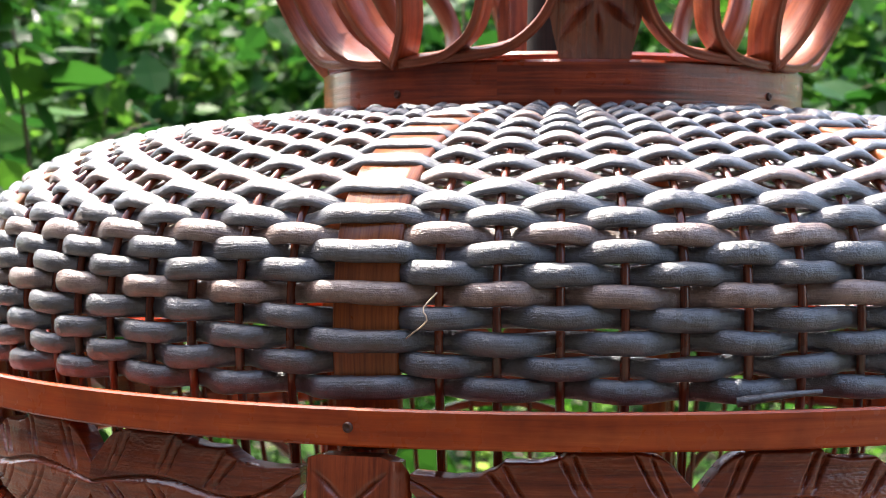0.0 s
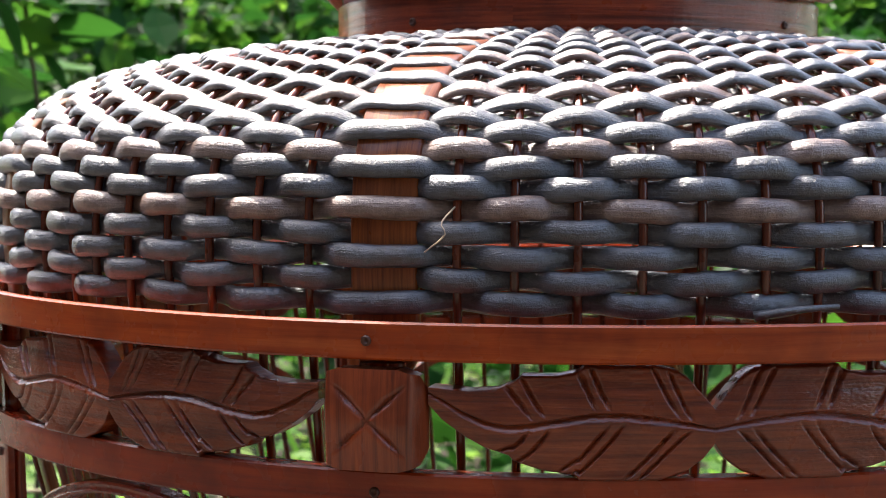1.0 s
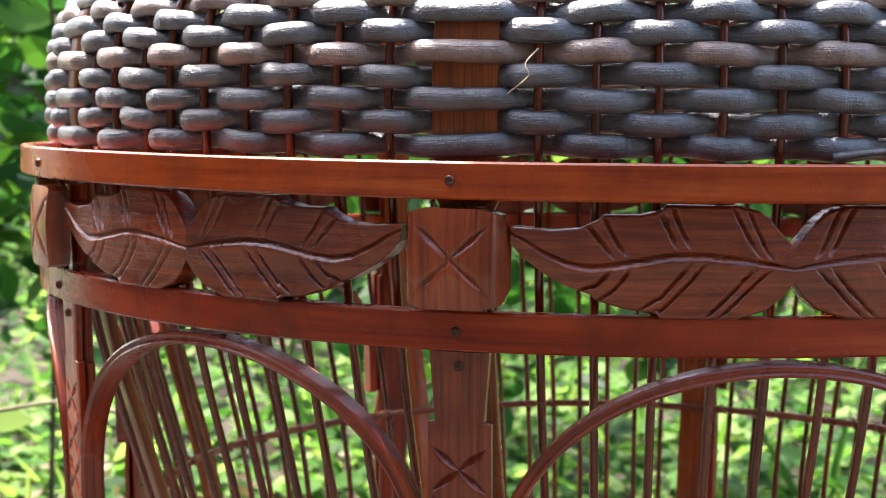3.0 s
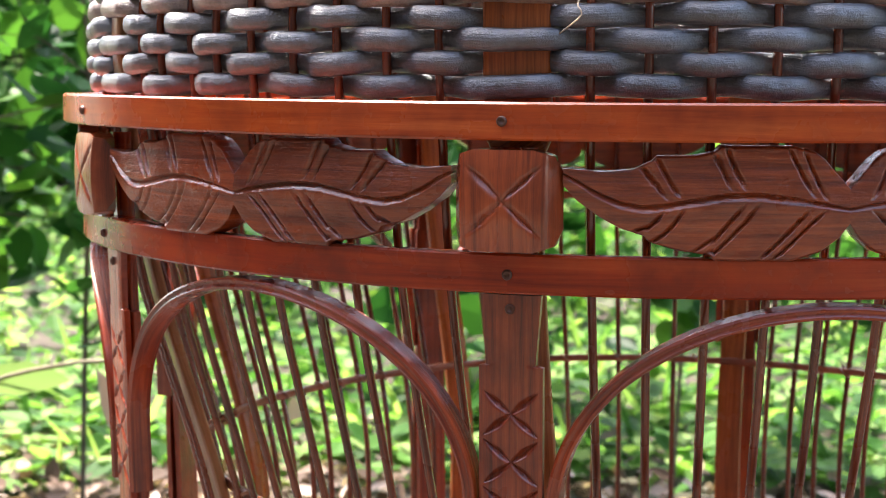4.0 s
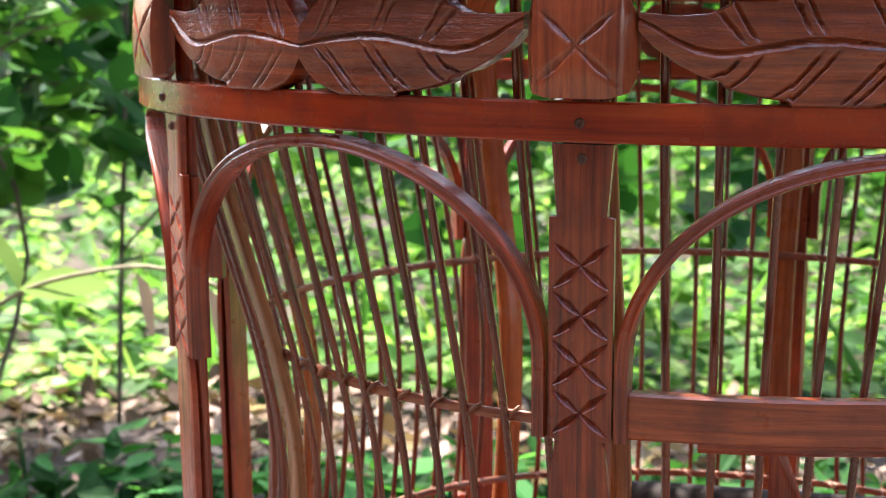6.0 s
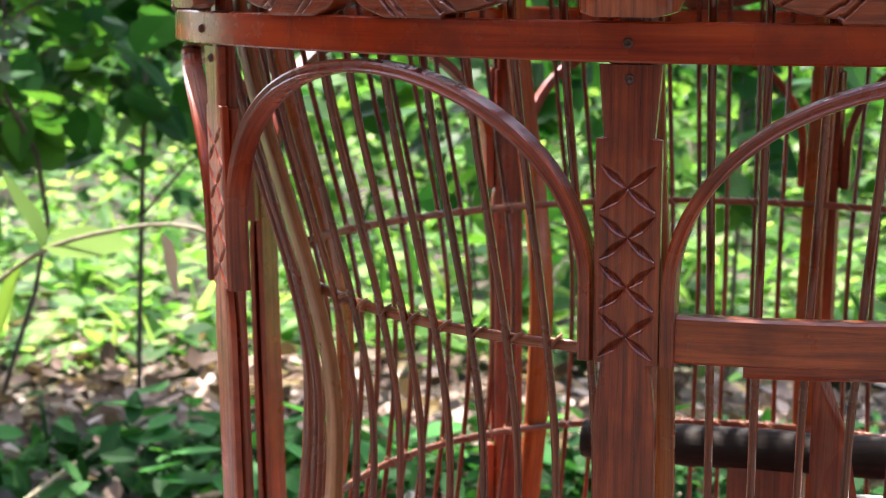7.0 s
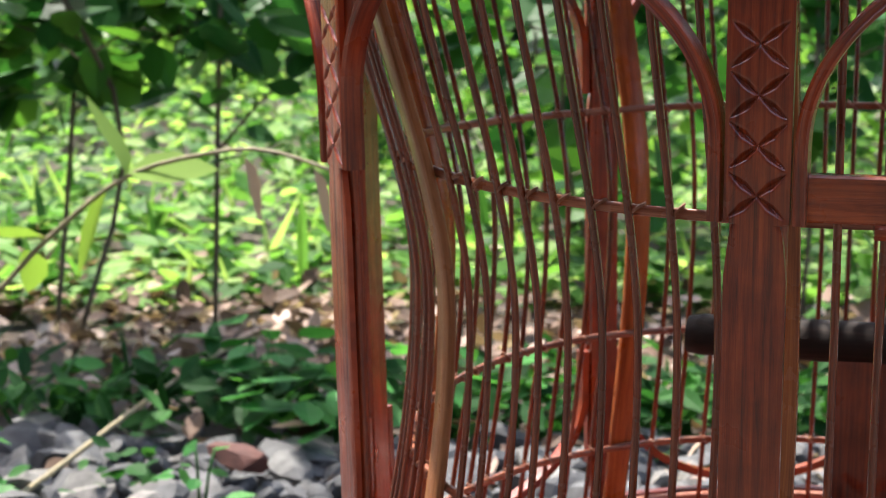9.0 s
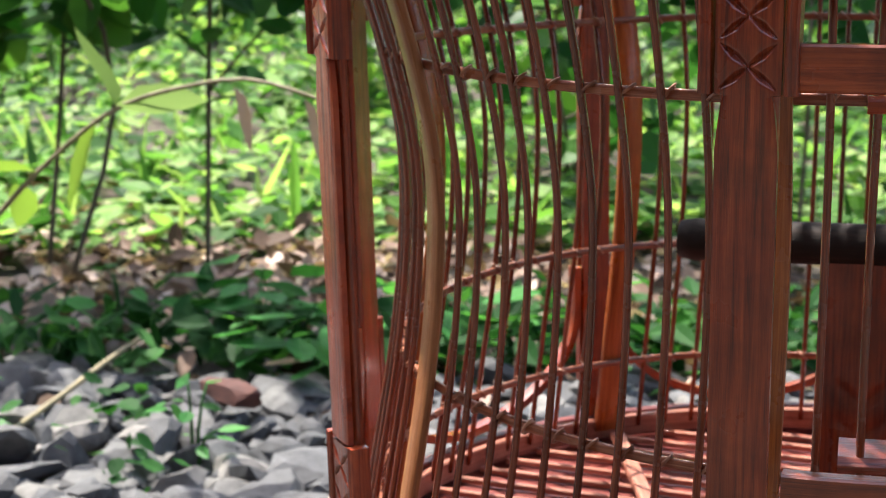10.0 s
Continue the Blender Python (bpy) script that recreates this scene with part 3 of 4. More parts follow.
for r, z in ((0.1575, 0.2295), (0.1535, 0.1335), (0.1618, 0.0820)):
    ring = part("binding_hoop", hoop("binding_hoop", r, z, rounded(0.0014, 0.0028, 0.0003), HOOP, wobble=0.0012, seed=z * 50), cage)
    for i, a in enumerate(ANGLES):
        if i % (STAKES + 1):
            dz = 0.0012 * math.sin(radians(3 * a + z * 50 * 70)) * math.sin(radians(a + z * 50 * 31))
            part("binding", knot_me, ring, m=spin(a) @ pose(0, -r - 0.0005, z + dz, 0, random.uniform(-12, 12), 0))

# door between the front post and the next: rails nailed to the posts, a sliding leaf behind them
for z, h, a0, r in ((0.2396, 0.0108, 3.4, 0.1862), (0.1396, 0.0100, 3.2, 0.1815)):
    rail = part("door_rail", hoop("door_rail", r, z, rounded(0.005, h, 0.0006), WOOD_CARVED, 40, a0=a0, a1=41.6, smooth=False), cage)
door = part("door_leaf", hoop("door_leaf", 0.166, 0.2302, rounded(0.016, 0.0040, 0.0012), WOOD_UP, 40, a0=8.2, a1=37, smooth=False), cage, "sliding door leaf")
part("door_sill", hoop("door_sill", 0.149, 0.1392, rounded(0.019, 0.0042, 0.0018), WOOD_UP, 40, a0=7.2, a1=37, smooth=False), door)


def ogee_outline(u, v):
    """Straight on one side, two hollow curves meeting in a cusp on the other."""
    t = abs(v - 0.565)
    edge = 0.0012 + 0.0085 * (1 - min(1.0, t / 0.40)) ** 1.6 if v > 0.565 else 0.0042 + 0.0055 * (1 - min(1.0, t / 0.22)) ** 1.5
    if v < 0.34:
        edge += 0.011 * ((0.34 - v) / 0.34) ** 1.4
    return edge * u, 0.180 + 0.048 * v


ov, of = plate(0, 0, 12, 70, lambda x, z, u, v: 0.0004 * abs(2 * u - 1) ** 4, 0.004, ogee_outline)
part("ogee_board", sharp(mesh_of("ogee_board", ov, of, WOOD_UP, True, uv_of(ov, True)), 50), door, m=pose(0.0372, -0.1375, 0))

# floor: a red board with thin slats across it
# board coloured darker for shaded gaps, slats paler for lit edges
fv = [(0.177 * math.cos(2 * math.pi * k / 72), 0.177 * math.sin(2 * math.pi * k / 72), z) for z in (FLOOR - 0.006, FLOOR - 0.002) for k in range(72)]
part("floor_board", mesh_of("floor_board", fv, [tuple(range(71, -1, -1)), tuple(range(72, 144))] + [(k, (k + 1) % 72, 72 + (k + 1) % 72, 72 + k) for k in range(72)], WOOD_FLOOR, False, [(v[0], v[1]) for v in fv]), cage, "dark red floor board")
for i in range(23):
    y = -0.166 + i * 0.0151
    half = math.sqrt(max(0.1690 ** 2 - y * y, 0.0003))
    rows = [(Vector((x, y, FLOOR)), Vector((0, 1, 0)), UP) for x in (-half, half)]
    part("floor_slat", swept("floor_slat", rows, rounded(0.0024, 0.0026, 0.0005), WOOD_PINK, False, False), cage, m=pose(0, random.uniform(-0.0009, 0.0009), random.uniform(-0.0003, 0.0002)))
part("floor_rim", hoop("floor_rim", 0.1715, 0.0500, rounded(0.0032, 0.0090), WOOD_PINK, smooth=False), cage)
for p0, p1 in (((-0.112, 0.113), (-0.050, -0.026)), ((0.060, 0.120), (0.060, -0.120))):
    d = Vector((p1[0] - p0[0], p1[1] - p0[1], 0)).normalized()
    rows = [(Vector((p[0], p[1], FLOOR + 0.0036)), Vector((-d.y, d.x, 0)), UP) for p in (p0, p1)]
    part("floor_strip", swept("floor_strip", rows, rounded(0.0062, 0.0036), WOOD_PINK, False, False), cage)

# crown on the dome
part("crown_band", hoop("crown_band", 0.0785, 0.4220, rounded(0.0030, 0.0130, 0.0008), WOOD_UP, smooth=False), cage)
part("crown_tray", hoop("crown_tray", 0.060, 0.4290, rounded(0.012, 0.006, 0.001), WOOD_UP, smooth=False), cage)
part("crown_rim", hoop("crown_rim", 0.0935, 0.4830, rounded(0.0040, 0.0090, 0.001), WOOD_UP, smooth=False), cage)
part("crown_stem", tube("crown_stem", [(0, 0, 0.414), (0, 0, 0.44), (0, 0, 0.50)], 0.0125, 0.011, WOOD_DARK, 8, 16), cage, "dark red turned stem")


def crown_radius(z):
    return 0.0815 + 0.37 * max(0.0, z - 0.4290) ** 0.9


def strip(name, pts):
    """A flat band of split bamboo standing on edge, bent along (angle, height) points."""
    line, _ = smooth_line([(a * 0.0014, z) for a, z in pts], 30)
    rows = []
    for i, (a, z) in enumerate(line):
        q = line[max(i - 1, 0)], line[min(i + 1, len(line) - 1)]
        p0, p1 = (polar(k[0] / 0.0014, crown_radius(k[1]), k[1]) for k in q)
        d = (p1 - p0).normalized()
        out = polar(a / 0.0014, 1, -0.25).normalized()
        s = d.cross(out).normalized()
        rows.append((polar(a / 0.0014, crown_radius(z) - 0.0035, z), s, s.cross(d)))
    return swept(name, rows, [(-0.0014, 0.0044), (-0.0014, -0.005), (0.0014, -0.005), (0.0014, 0.0044), (0.0010, 0.0052), (0.0003, 0.0048), (-0.0003, 0.0048), (-0.0010, 0.0052)], WOOD_CROWN)


B0 = 0.4287
SCROLLS = []
for s in (-1, 1):
    SCROLLS.append(strip("scroll", [(0, B0 + 0.0005), (s * 3, B0 + 0.005), (s * 6, B0 + 0.012), (s * 7.6, B0 + 0.0225), (s * 6.5, B0 + 0.036), (s * 1, B0 + 0.0490)]))
    SCROLLS.append(strip("scroll", [(s * 2, B0 + 0.0006), (s * 9, B0 + 0.001), (s * 15, B0 + 0.0030), (s * 21, B0 + 0.0095), (s * 24, B0 + 0.0225), (s * 21.5, B0 + 0.036), (s * 15, B0 + 0.0500)]))
    SCROLLS.append(strip("scroll", [(s * 12, B0 + 0.0014), (s * 21, B0 + 0.0020), (s * 28.5, B0 + 0.0045), (s * 35, B0 + 0.0125), (s * 37.4, B0 + 0.0240), (s * 35, B0 + 0.039), (s * 30, B0 + 0.0500)]))


def star_outline(u, v):
    x, z = (u - 0.5) * 2, (v - 0.5) * 2
    k = 1 - 0.42 * max(0, abs(x) + abs(z) - 1.3)
    return x * 0.0148 * k, z * 0.0245


def star_depth(x, z, u, v):
    d = 0.0008 * (x / 0.0148) ** 2
    cz = -0.0062
    for t in range(8):
        a = math.pi * (t + 0.12) / 4
        d = max(d, lens_cut(x, z, 0, cz, 0.017 * math.cos(a), cz + 0.017 * math.sin(a), 0.0013, 0.0017))
    return d


sv, sf = plate(0, 0, 36, 70, star_depth, 0.006, star_outline)
star_me = sharp(mesh_of("star_block", sv, sf, WOOD_CARVED, True, uv_of(sv, True)), 55)
for k in range(4):
    a = 20.6 + 90 * k
    part("star_block", star_me, cage, "carved star block", spin(a) @ pose(0, -0.0835, 0.4525, 12))
    for me in SCROLLS:
        part("scroll", me, cage, m=spin(a + 45))
    part("screw", screw_me, cage, m=spin(a + 45) @ pose(0, -0.0801, 0.4195))

# loose ends of the weave
part("frayed_fibre", tube("frayed_fibre", [polar(5.4, 0.1930, 0.3690), polar(4.6, 0.1950, 0.3655), polar(4.9, 0.1958, 0.3630), polar(3.4, 0.1945, 0.3590)], 0.00022, 0.00016, FIBRE, 14, 4), cage, "pale frayed fibre")
part("loose_sliver", tube("loose_sliver", [polar(25.2, 0.1935, 0.3455), polar(27.5, 0.1950, 0.3468), polar(31.0, 0.1945, 0.3476)], 0.0012, 0.0006, STRAND_BLACK, 10, 6), cage, "loose end of a black strand")

# ---- in the cage ----
perch = new("perch_stand")
perch.location = (0, 0.004, 0.048)
tagged(perch, "dark log perch on a brown carved upright inside the cage", "perch")


def perch_log():
    rows = []
    for i in range(30):
        t = i / 29
        x = -0.0585 + 0.150 * t
        r = 0.0072 * (0.90 if i in (0, 29) else 1) * (1 + 0.10 * noise.noise((t * 22, 0, 3)))
        rows.append((Vector((x, 0, 0.1130 + 0.005 * t)), Vector((0, 1, 0)) * r, UP * r))
    return swept("log", rows, oval(1, 1, 14), WOOD_DARK)


part("log", perch_log(), perch, "rough dark log")
uv_, uf_ = plate(0.0255, 0.1055, 24, 60, lambda x, z, u, v: max([0.0] + [lens_cut(x, z, 0, -0.045 + 0.012 * k, s * 0.009, -0.036 + 0.012 * k, 0.0015, 0.0016) for k in range(5) for s in (-1, 1)]), 0.009)
part("upright", sharp(mesh_of("upright", uv_, uf_, WOOD_UP, True, uv_of(uv_, True)), 50), perch, m=pose(0.0058, -0.004, 0.0565))


def cup_mesh():
    """A thin-walled round cup."""
    prof = [(0.0, 0.0), (0.0125, 0.0), (0.0138, 0.002), (0.0145, 0.044), (0.0135, 0.044), (0.0128, 0.003), (0.0, 0.003)]
    verts, faces, n = [], [], 28
    for r, z in prof:
        verts += [(r * math.cos(2 * math.pi * k / n), r * math.sin(2 * math.pi * k / n), z) for k in range(n)]
    for j in range(len(prof) - 1):
        faces += [(j * n + k, j * n + (k + 1) % n, j * n + n + (k + 1) % n, j * n + n + k) for k in range(n)]
    return mesh_of("feeding_cup", verts, faces, CUP)


cup = new("feeding_cup", cup_mesh())
cup.location = polar(22, 0.1385, 0.1425)
tagged(cup, "pale grey plastic feeding cup on the door sill", "feeding cup")

# ---- ground ----
gv, gf, N = [], [], 120
for j in range(N + 1):
    for i in range(N + 1):
        x, y = -1 + 2 * i / N, -1 + 2 * j / N
        x, y = math.copysign(abs(x) ** 3, x) * 60, math.copysign(abs(y) ** 3, y) * 60
        gv.append((x, y, GROUND - 0.006 + 0.012 * noise.noise((x * 2.3, y * 2.3, 0))))
for j in range(N):
    for i in range(N):
        a = j * (N + 1) + i
        gf.append((a, a + 1, a + N + 2, a + N + 1))
ground = new("ground", mesh_of("ground", gv, gf, SOIL))
tagged(ground, "brown soil under gravel, litter and low plants", "ground", kind="structure")


def stone_shapes(count, seed):
    """A few crushed-stone shapes: a ball cut by random flat faces."""
    rng = random.Random(seed)
    ico = bmesh.new()
    bmesh.ops.create_icosphere(ico, subdivisions=2, radius=1)
    base = [v.co.copy() for v in ico.verts]
    tris = [tuple(v.index for v in f.verts) for f in ico.faces]
    ico.free()
    shapes = []
    for _ in range(count):
        pts = [p.copy() for p in base]
        for _ in range(rng.randint(7, 12)):
            n = Vector((rng.gauss(0, 1), rng.gauss(0, 1), rng.gauss(0, 1))).normalized()
            d = rng.uniform(0.36, 0.78)
            for p in pts:
                k = p.dot(n) - d
                if k > 0:
                    p -= n * k
        shapes.append(pts)
    return shapes, tris


SHAPES, TRIS = stone_shapes(24, 4)


def add_stone(rng, c, s, verts, faces):
    shape = rng.choice(SHAPES)
    sc = Vector((s * rng.uniform(1.0, 1.9), s * rng.uniform(0.9, 1.4), s * rng.uniform(0.6, 1.0)))
    m = Euler((rng.gauss(0, 0.35), rng.gauss(0, 0.35), rng.uniform(0, 6.3))).to_matrix()
    b = len(verts)
    for p in shape:
        verts.append(Vector(c) + m @ Vector((p.x * sc.x, p.y * sc.y, p.z * sc.z)) + Vector((0, 0, sc.z * 0.35)))
    faces += [(b + i, b + j, b + k) for i, j, k in TRIS]


rng = random.Random(3)
verts, faces = [], []
for x0, x1, y0, y1, n in ((-1.15, 0.35, 0.0, 0.70, 5000), (-1.3, 1.2, -1.4, 0.0, 2200)):
    for _ in range(n):
        x, y = rng.uniform(x0, x1), rng.uniform(y0, y1)
        if y < 0.50 + 0.36 * (x + 0.72) + rng.gauss(0, 0.03):
            add_stone(rng, (x, y, GROUND - 0.004 + rng.uniform(0, 0.008)), min(0.024, 0.0112 * rng.lognormvariate(0, 0.5)), verts, faces)
rng2 = random.Random(89)
for _ in range(2600):
    x, y = rng2.choice((-1, 1)) * rng2.uniform(0.9, 3.2), rng2.uniform(-2.2, 0.7)
    add_stone(rng2, (x, y, GROUND - 0.004), 0.011 * rng2.lognormvariate(0, 0.4), verts, faces)
tagged(new("gravel", mesh_of("gravel", verts, faces, STONE, False)), "grey crushed stones lying loose on soil", "gravel", kind="stuff")
verts, faces = [], []
add_stone(random.Random(9), (0, 0, 0), 0.022, verts, faces)
brick = new("brick_fragment", mesh_of("brick_fragment", verts, faces, BRICK, False))
brick.location, brick.scale = (-0.490, 0.470, GROUND + 0.026), (1.0, 0.7, 0.62)
tagged(brick, "reddish brown brick fragment among grey stones", "brick fragment")

# ---- plants ----


def add_leaf(rng, p, s, m, verts, faces, width=0.24):
    b = len(verts)
    w = width * rng.uniform(0.8, 1.2)
    droop = rng.uniform(-0.05, 0.22)
    for x, y, z in ((0, 0, 0), (0.22, 0.8 * w, 0.03), (0.22, -0.8 * w, 0.03), (0.5, w, 0.02 - droop * 0.3), (0.5, -w, 0.02 - droop * 0.3), (0.8, 0.55 * w, -droop * 0.7), (0.8, -0.55 * w, -droop * 0.7),
                    (1.0, 0, -droop), (0.22, 0, -0.02), (0.5, 0, -0.03 - droop * 0.3), (0.8, 0, -0.02 - droop * 0.7)):
        verts.append(p + m @ Vector((x * s, y * s, z * s)))
    faces += [(b, b + 8, b + 1), (b, b + 2, b + 8), (b + 1, b + 8, b + 9, b + 3), (b + 2, b + 4, b + 9, b + 8), (b + 3, b + 9, b + 10, b + 5), (b + 4, b + 6, b + 10, b + 9), (b + 5, b + 10, b + 7), (b + 6, b + 7, b + 10)]


def tumble(rng, flat):
    return Euler((rng.gauss(0, flat), rng.gauss(0.15, flat), rng.uniform(0, 6.3))).to_matrix()


def shrub(x, y, height, width, leaves, size, seed, mat, stems=3, low=0.12, label="green leafy shrub with thin dark stems"):
    """A few thin stems with side twigs, leaves set along the twigs."""
    rng = random.Random(seed)
    root = new("shrub")
    root.location = (x, y, GROUND - 0.01)
    tagged(root, label, "shrub", "shrubs behind the cage")
    cv, cf = [], []
    twigs = 0
    per = max(1, leaves // (stems * 9))
    for _ in range(stems):
        tx, ty = rng.uniform(-width, width), rng.uniform(-width, width) * 0.7
        top = height * rng.uniform(0.8, 1.1)
        pts = [Vector((tx * 0.15, ty * 0.15, 0)), Vector((tx * 0.35 + rng.gauss(0, 0.04), ty * 0.4, top * 0.35)), Vector((tx * 0.75, ty * 0.8 + rng.gauss(0, 0.05), top * 0.7)), Vector((tx, ty, top))]
        r = 0.0016 + 0.0018 * height
        part("stem", tube("stem", pts, r, 0.002, BARK, 12, 6), root)
        line, _ = smooth_line(pts, 20)
        for q in range(9):
            t = low + (1 - low) * (q + rng.random()) / 9
            base = Vector(line[min(19, int(t * 19))])
            a, reach = rng.uniform(0, 6.3), width * rng.uniform(0.4, 1.0)
            tip = base + Vector((math.cos(a) * reach, math.sin(a) * reach, rng.uniform(-0.02, 0.12)))
            if twigs < 12:
                part("twig", tube("twig", [base, (base + tip) / 2 + Vector((0, 0, 0.015)), tip], 0.0018, 0.0007, BARK, 6, 4), root)
                twigs += 1
            for _ in range(per):
                p = base.lerp(tip, rng.uniform(0.15, 1.05)) + Vector((rng.gauss(0, 0.025), rng.gauss(0, 0.025), rng.gauss(0, 0.025)))
                add_leaf(rng, p, size * rng.uniform(0.6, 1.25), tumble(rng, 0.5), cv, cf, 0.33)
    part("crown", mesh_of("crown", cv, cf, mat, False), root)


def spot(direction, distance):
    """A place at a bearing (degrees left of straight ahead) and distance from where the cage is looked at."""
    return 0.1 - distance * math.sin(radians(direction)), -0.55 + distance * math.cos(radians(direction))


rng = random.Random(21)
# saplings close behind the cage
for x, y, h, n in ((-0.745, 0.880, 0.62, 130), (-0.865, 0.775, 0.60, 150), (-0.91, 0.83, 0.60, 160), (-0.45, 1.25, 0.70, 170), (-0.20, 1.15, 0.66, 120), (-0.62, 1.60, 0.80, 280), (0.02, 1.35, 0.7, 120),
                   (0.24, 1.2, 0.75, 140), (-1.05, 0.83, 0.62, 200)):
    shrub(x, y, h, 0.20 if y > 0.9 else 0.16, n, 0.066 if y > 0.9 else 0.058, int(1000 + 97 * x), LEAF_SHADE, 1 if n < 200 else 2, 0.34 if x < -0.7 else 0.42 if x > -0.3 else 0.2, "sapling with broad dark green leaves and a thin stem")
# brighter bushes behind them
for i in range(18):
    x, y = spot(-4 + 45 * (i + rng.random()) / 18, rng.uniform(2.9, 4.2))
    shrub(x, y, rng.uniform(0.18, 0.42), 0.22, 190, 0.045, 300 + i, LEAF_BUSH, 2, 0.05)
for i in range(24):
    x, y = spot(-6 + 50 * (i + rng.random()) / 24, rng.uniform(5.0, 6.2))
    shrub(x, y, rng.uniform(0.9, 1.5), 0.45, 560, 0.085, 400 + i, LEAF_BUSH if i % 3 == 0 else LEAF_SHADE, 4, 0.03)
for i in range(16):
    x, y = spot(-10 + 58 * (i + rng.random()) / 16, rng.uniform(7.2, 8.6))
    shrub(x, y, rng.uniform(1.6, 2.3), 0.8, 700, 0.15, 500 + i, LEAF_SHADE, 4, 0.02)

for i in range(14):
    x, y = spot(-12 + 62 * (i + rng.random()) / 14, rng.uniform(9.5, 11))
    shrub(x, y, rng.uniform(2.6, 3.4), 1.1, 1000, 0.24, 600 + i, LEAF_SHADE, 4, 0.02)

# more of the garden to the right
for i in range(10):
    shrub(1.6 + 0.45 * i, 3.2 + 0.5 * (i % 4), 1.2, 0.5, 400, 0.10, 700 + i, LEAF_SHADE if i % 2 else LEAF_BUSH, 3, 0.04)

# an unseen wall added on the near side, dark to limit fill and reflections
wv = [(x, y, z) for z in (GROUND - 0.05, 2.6) for x, y in ((-5, -2.55), (5, -2.55), (5, -2.35), (-5, -2.35))]
wall = new("unseen_wall_south", mesh_of("unseen_wall_south", wv, [(0, 1, 2, 3), (4, 7, 6, 5), (0, 4, 5, 1), (1, 5, 6, 2), (2, 6, 7, 3), (3, 7, 4, 0)], SCREEN_WALL, False))
tagged(wall, "plain dark brown wall, added out of view to keep reflections dark", "wall", kind="structure")

# a second added wall, out of view, keeps the left reflections dark
wv = [(x, y, z) for z in (GROUND - 0.05, 3.2) for x, y in ((-4.2, -2.35), (-4.0, -2.35), (-4.0, 1.2), (-4.2, 1.2))]
wall = new("unseen_wall_west", mesh_of("unseen_wall_west", wv, [(0, 1, 2, 3), (4, 7, 6, 5), (0, 4, 5, 1), (1, 5, 6, 2), (2, 6, 7, 3), (3, 7, 4, 0)], SCREEN_WALL, False))
tagged(wall, "plain dark brown side wall, added out of view against pale reflections", "wall", kind="structure")

# low plants, grass and dry leaves
cv, cf = [], []
for _ in range(270):
    x = rng.uniform(-1.25, 0.3)
    y = 0.50 + 0.36 * (x + 0.72) + rng.uniform(0.0, 0.15)
    for _ in range(rng.randint(6, 11)):
        p = Vector((x + rng.gauss(0, 0.02), y + rng.gauss(0, 0.02), GROUND + rng.uniform(0.008, 0.055)))
        add_leaf(rng, p, 0.027 * rng.uniform(0.5, 1.5), tumble(rng, 0.45), cv, cf, 0.22)
for x, y, n in ((-0.56, 0.42, 22), (-0.63, 0.36, 16), (-0.50, 0.33, 16), (-0.75, 0.40, 12)):
    for _ in range(n):
        p = Vector((x + rng.gauss(0, 0.025), y + rng.gauss(0, 0.02), GROUND + rng.uniform(0.014, 0.04)))
        add_leaf(rng, p, 0.015 * rng.uniform(0.7, 1.3), tumble(rng, 0.35), cv, cf, 0.36)
tagged(new("low_plants", mesh_of("low_plants", cv, cf, LEAF_LOW, False)), "low broad-leaved green weeds along the gravel", "weeds", kind="stuff")
cv, cf = [], []
for _ in range(2700):
    d = 1.84 + 3.0 * rng.random() ** 1.3
    x, y = spot(rng.uniform(-8, 43), d)
    tall = rng.uniform(0.012, 0.05) + 0.035 * (d - 1.84)
    for _ in range(4):
        p = Vector((x + rng.gauss(0, 0.03), y + rng.gauss(0, 0.03), GROUND + tall * rng.uniform(0.3, 1.0)))
        add_leaf(rng, p, rng.uniform(0.022, 0.048), tumble(rng, 0.27), cv, cf, 0.34)
    if rng.random() < 0.13:
        add_leaf(rng, Vector((x, y, GROUND)), rng.uniform(0.06, 0.13), Euler((rng.gauss(0, 0.3), -rng.uniform(0.9, 1.5), rng.uniform(0, 6.3))).to_matrix(), cv, cf, 0.05)
rng2 = random.Random(88)
for _ in range(3600):
    x, y = rng2.uniform(-5.5, 5.5), rng2.uniform(1.25, 7.5)
    if abs(x) < 0.4 or -3.6 < x <= 0.4 and y > 0.8:
        x += math.copysign(4.2, x)
    for _ in range(4):
        p = Vector((x + rng2.gauss(0, 0.05), y + rng2.gauss(0, 0.05), GROUND + rng2.uniform(0.01, 0.10)))
        add_leaf(rng2, p, rng2.uniform(0.03, 0.07), tumble(rng2, 0.3), cv, cf, 0.34)
tagged(new("grass", mesh_of("grass", cv, cf, LEAF_GRASS, False)), "sunlit bright green grass and herbs", "grass", kind="stuff")
cv, cf = [], []
for _ in range(4200):
    x, y = rng.uniform(-1.8, 0.5), rng.gauss(0.96, 0.17)
    add_leaf(rng, Vector((x, y, GROUND + rng.uniform(0.002, 0.025))), rng.uniform(0.014, 0.038), tumble(rng, 0.5), cv, cf, 0.28)
tagged(new("leaf_litter", mesh_of("leaf_litter", cv, cf, LEAF_LITTER, False)), "dry pinkish brown fallen leaves", "fallen leaves", kind="stuff")


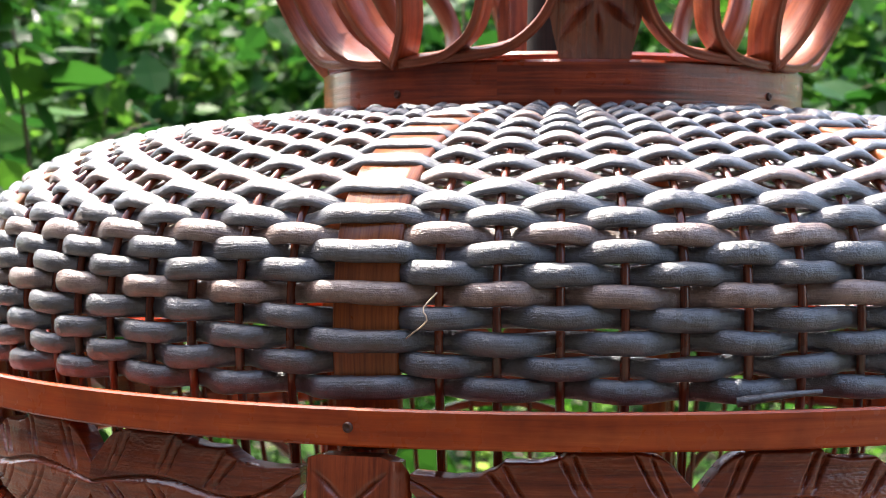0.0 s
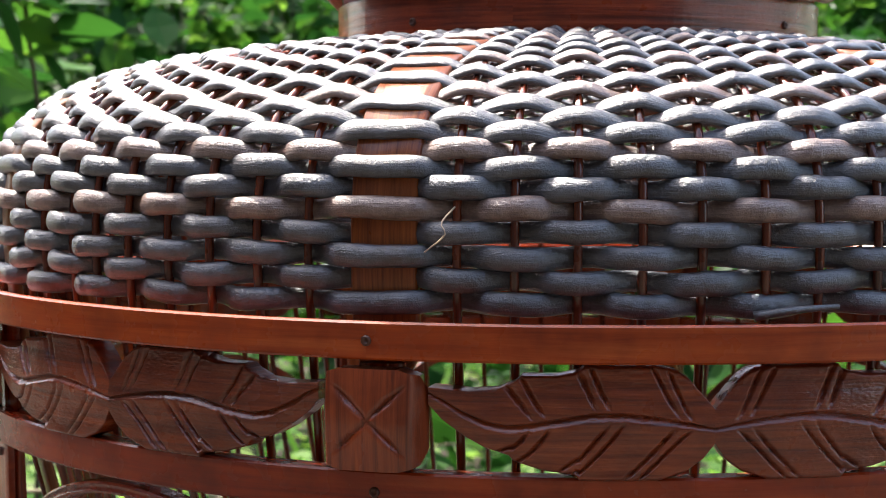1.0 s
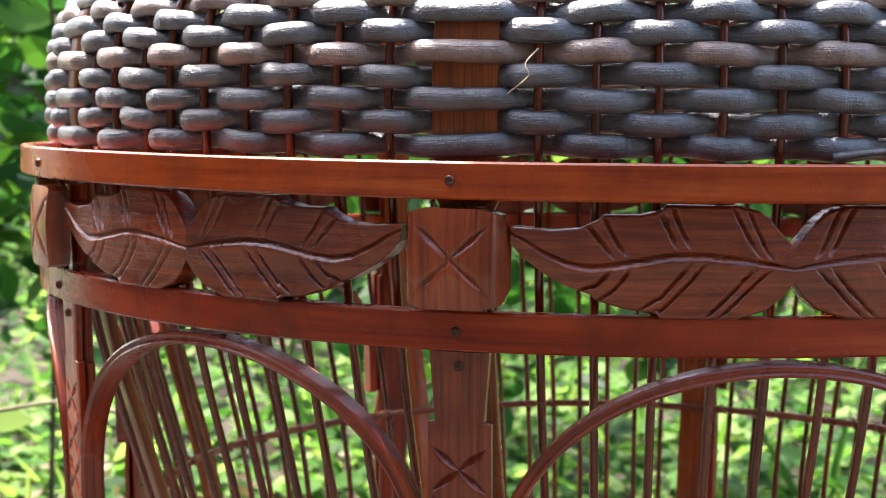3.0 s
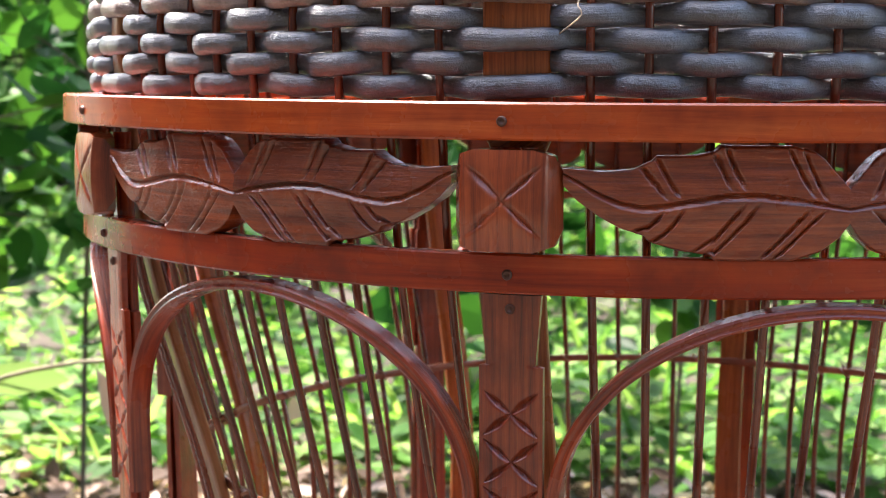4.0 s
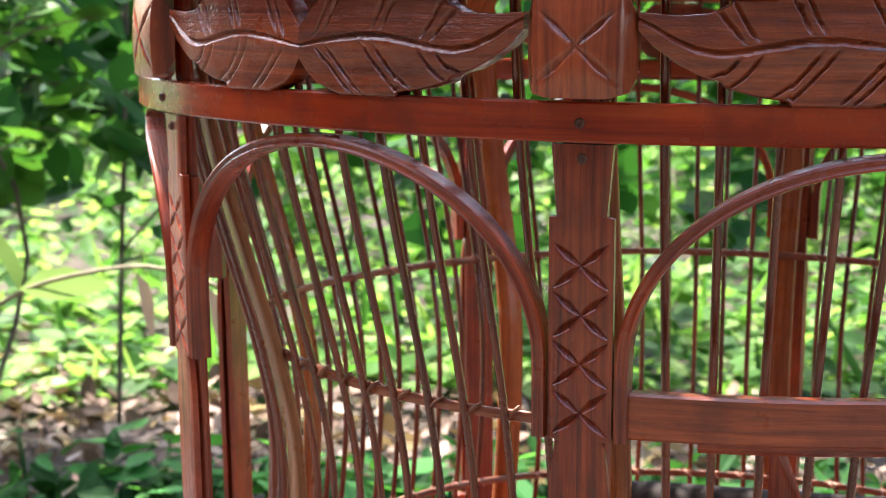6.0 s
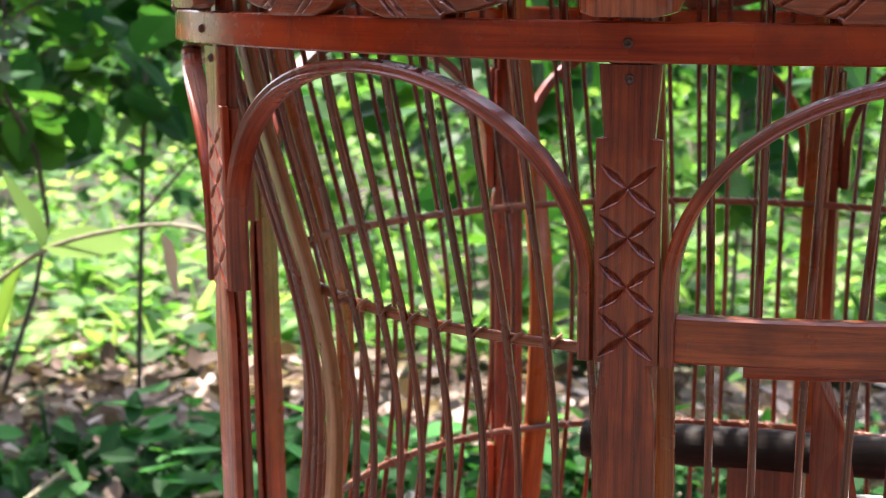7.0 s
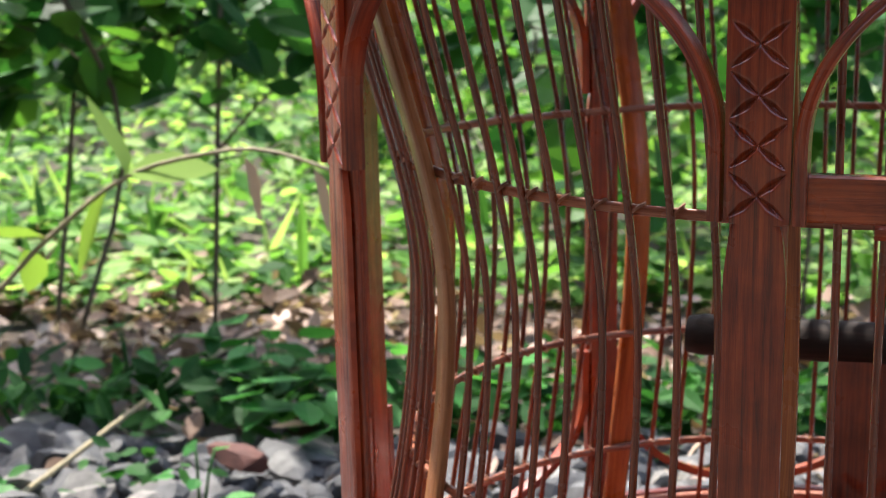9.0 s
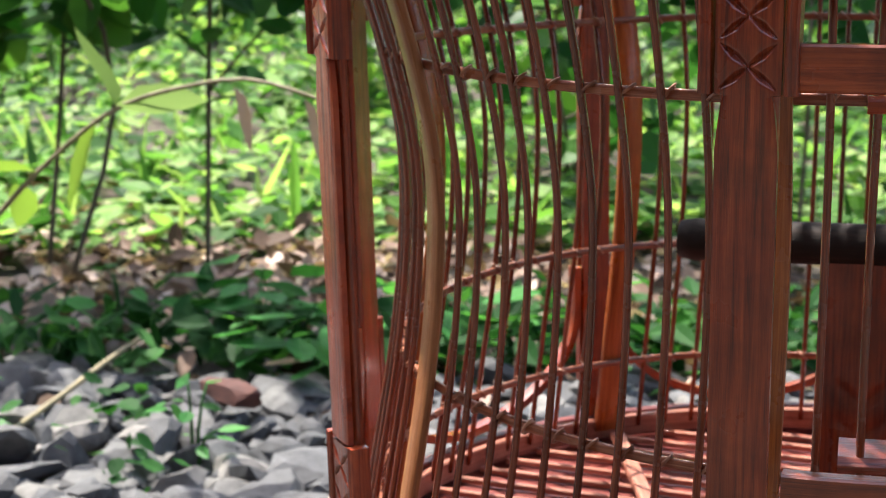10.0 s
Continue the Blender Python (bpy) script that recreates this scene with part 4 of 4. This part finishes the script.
def broad_weed(x, y, count, size, seed):
    """A rosette of broad leaves on short stalks."""
    rng = random.Random(seed)
    root = new("broad_leaved_weed")
    root.location = (x, y, GROUND)
    tagged(root, "fresh green broad-leaved weed growing beside the gravel", "weed", "weeds beside the gravel")
    cv, cf = [], []
    for k in range(count):
        a = 6.283 * k / count + rng.uniform(-0.4, 0.4)
        tip = Vector((math.cos(a), math.sin(a), 0)) * size * rng.uniform(0.3, 0.9) + Vector((0, 0, rng.uniform(0.02, 0.075)))
        if k < 5:
            part("stalk", tube("stalk", [(0, 0, -0.008), tuple(tip * 0.5 + Vector((0, 0, 0.012))), tuple(tip)], 0.0016, 0.0009, LEAF_LOW, 6, 5), root)
        add_leaf(rng, tip, size * rng.uniform(0.7, 1.2), Euler((rng.gauss(0, 0.3), rng.uniform(-0.25, 0.35), a)).to_matrix(), cv, cf, 0.27)
    part("leaves", mesh_of("leaves", cv, cf, LEAF_WEED, False), root)


for k, (x, y, n, size) in enumerate(((-0.575, 0.665, 11, 0.050), (-0.52, 0.625, 12, 0.056), (-0.475, 0.585, 11, 0.046), (-0.43, 0.68, 12, 0.055), (-0.68, 0.62, 9, 0.036), (-0.30, 0.70, 10, 0.045), (-0.47, 0.37, 9, 0.020), (-0.62, 0.33, 8, 0.020))):
    broad_weed(x, y, n, size, 70 + k)

# a pale shoot hanging across, and a dry cane on the ground
shoot = new("young_shoot")
shoot.location = (-0.72, 0.40, GROUND)
tagged(shoot, "pale green arching shoot with a few narrow leaves", "shoot")


def from_root(p):
    return Vector(p) - Vector(shoot.location)


part("stem", tube("stem", [from_root(p) for p in ((-0.72, 0.40, GROUND - 0.01), (-0.69, 0.39, 0.0), (-0.623, 0.38, 0.068), (-0.579, 0.38, 0.108), (-0.524, 0.38, 0.146), (-0.466, 0.385, 0.163), (-0.425, 0.39, 0.166), (-0.37, 0.40, 0.150))], 0.0026, 0.0012, CANE, 30, 7), shoot)
for p, yaw, tilt, size, wid in (((-0.524, 0.378, 0.146), 2.75, -1.15, 0.062, 0.20), ((-0.524, 0.378, 0.148), 0.25, -0.22, 0.060, 0.26), ((-0.54, 0.378, 0.135), 3.6, 1.05, 0.06, 0.13), ((-0.60, 0.378, 0.09), 2.2, 0.5, 0.06, 0.16), ((-0.59, 0.378, 0.10), 3.3, -0.2, 0.05, 0.2)):
    cv, cf = [], []
    add_leaf(random.Random(2), Vector((0, 0, 0)), size, Euler((0.5, tilt, yaw)).to_matrix(), cv, cf, wid)
    part("leaf", mesh_of("leaf", cv, cf, LEAF_PALE), shoot, m=Matrix.Translation(from_root(p)))
cv, cf = [], []
add_leaf(random.Random(5), Vector((0, 0, 0)), 0.045, Euler((0.3, 1.2, 0.4)).to_matrix(), cv, cf, 0.22)
for p in ((-0.442, 0.388, 0.162), (-0.395, 0.394, 0.156)):
    part("dry_leaf", mesh_of("dry_leaf", cv, cf, LEAF_LITTER), shoot, "withered brown leaf", Matrix.Translation(from_root(p)))
cane = new("dry_cane", tube("dry_cane", [(-0.61, 0.30, GROUND + 0.012), (-0.612, 0.40, GROUND + 0.022), (-0.62, 0.52, GROUND + 0.035), (-0.66, 0.72, GROUND + 0.03), (-0.69, 0.88, GROUND + 0.015)], 0.0026, 0.0014, CANE, 20, 7))
tagged(cane, "dry tan cane lying across the gravel", "cane")
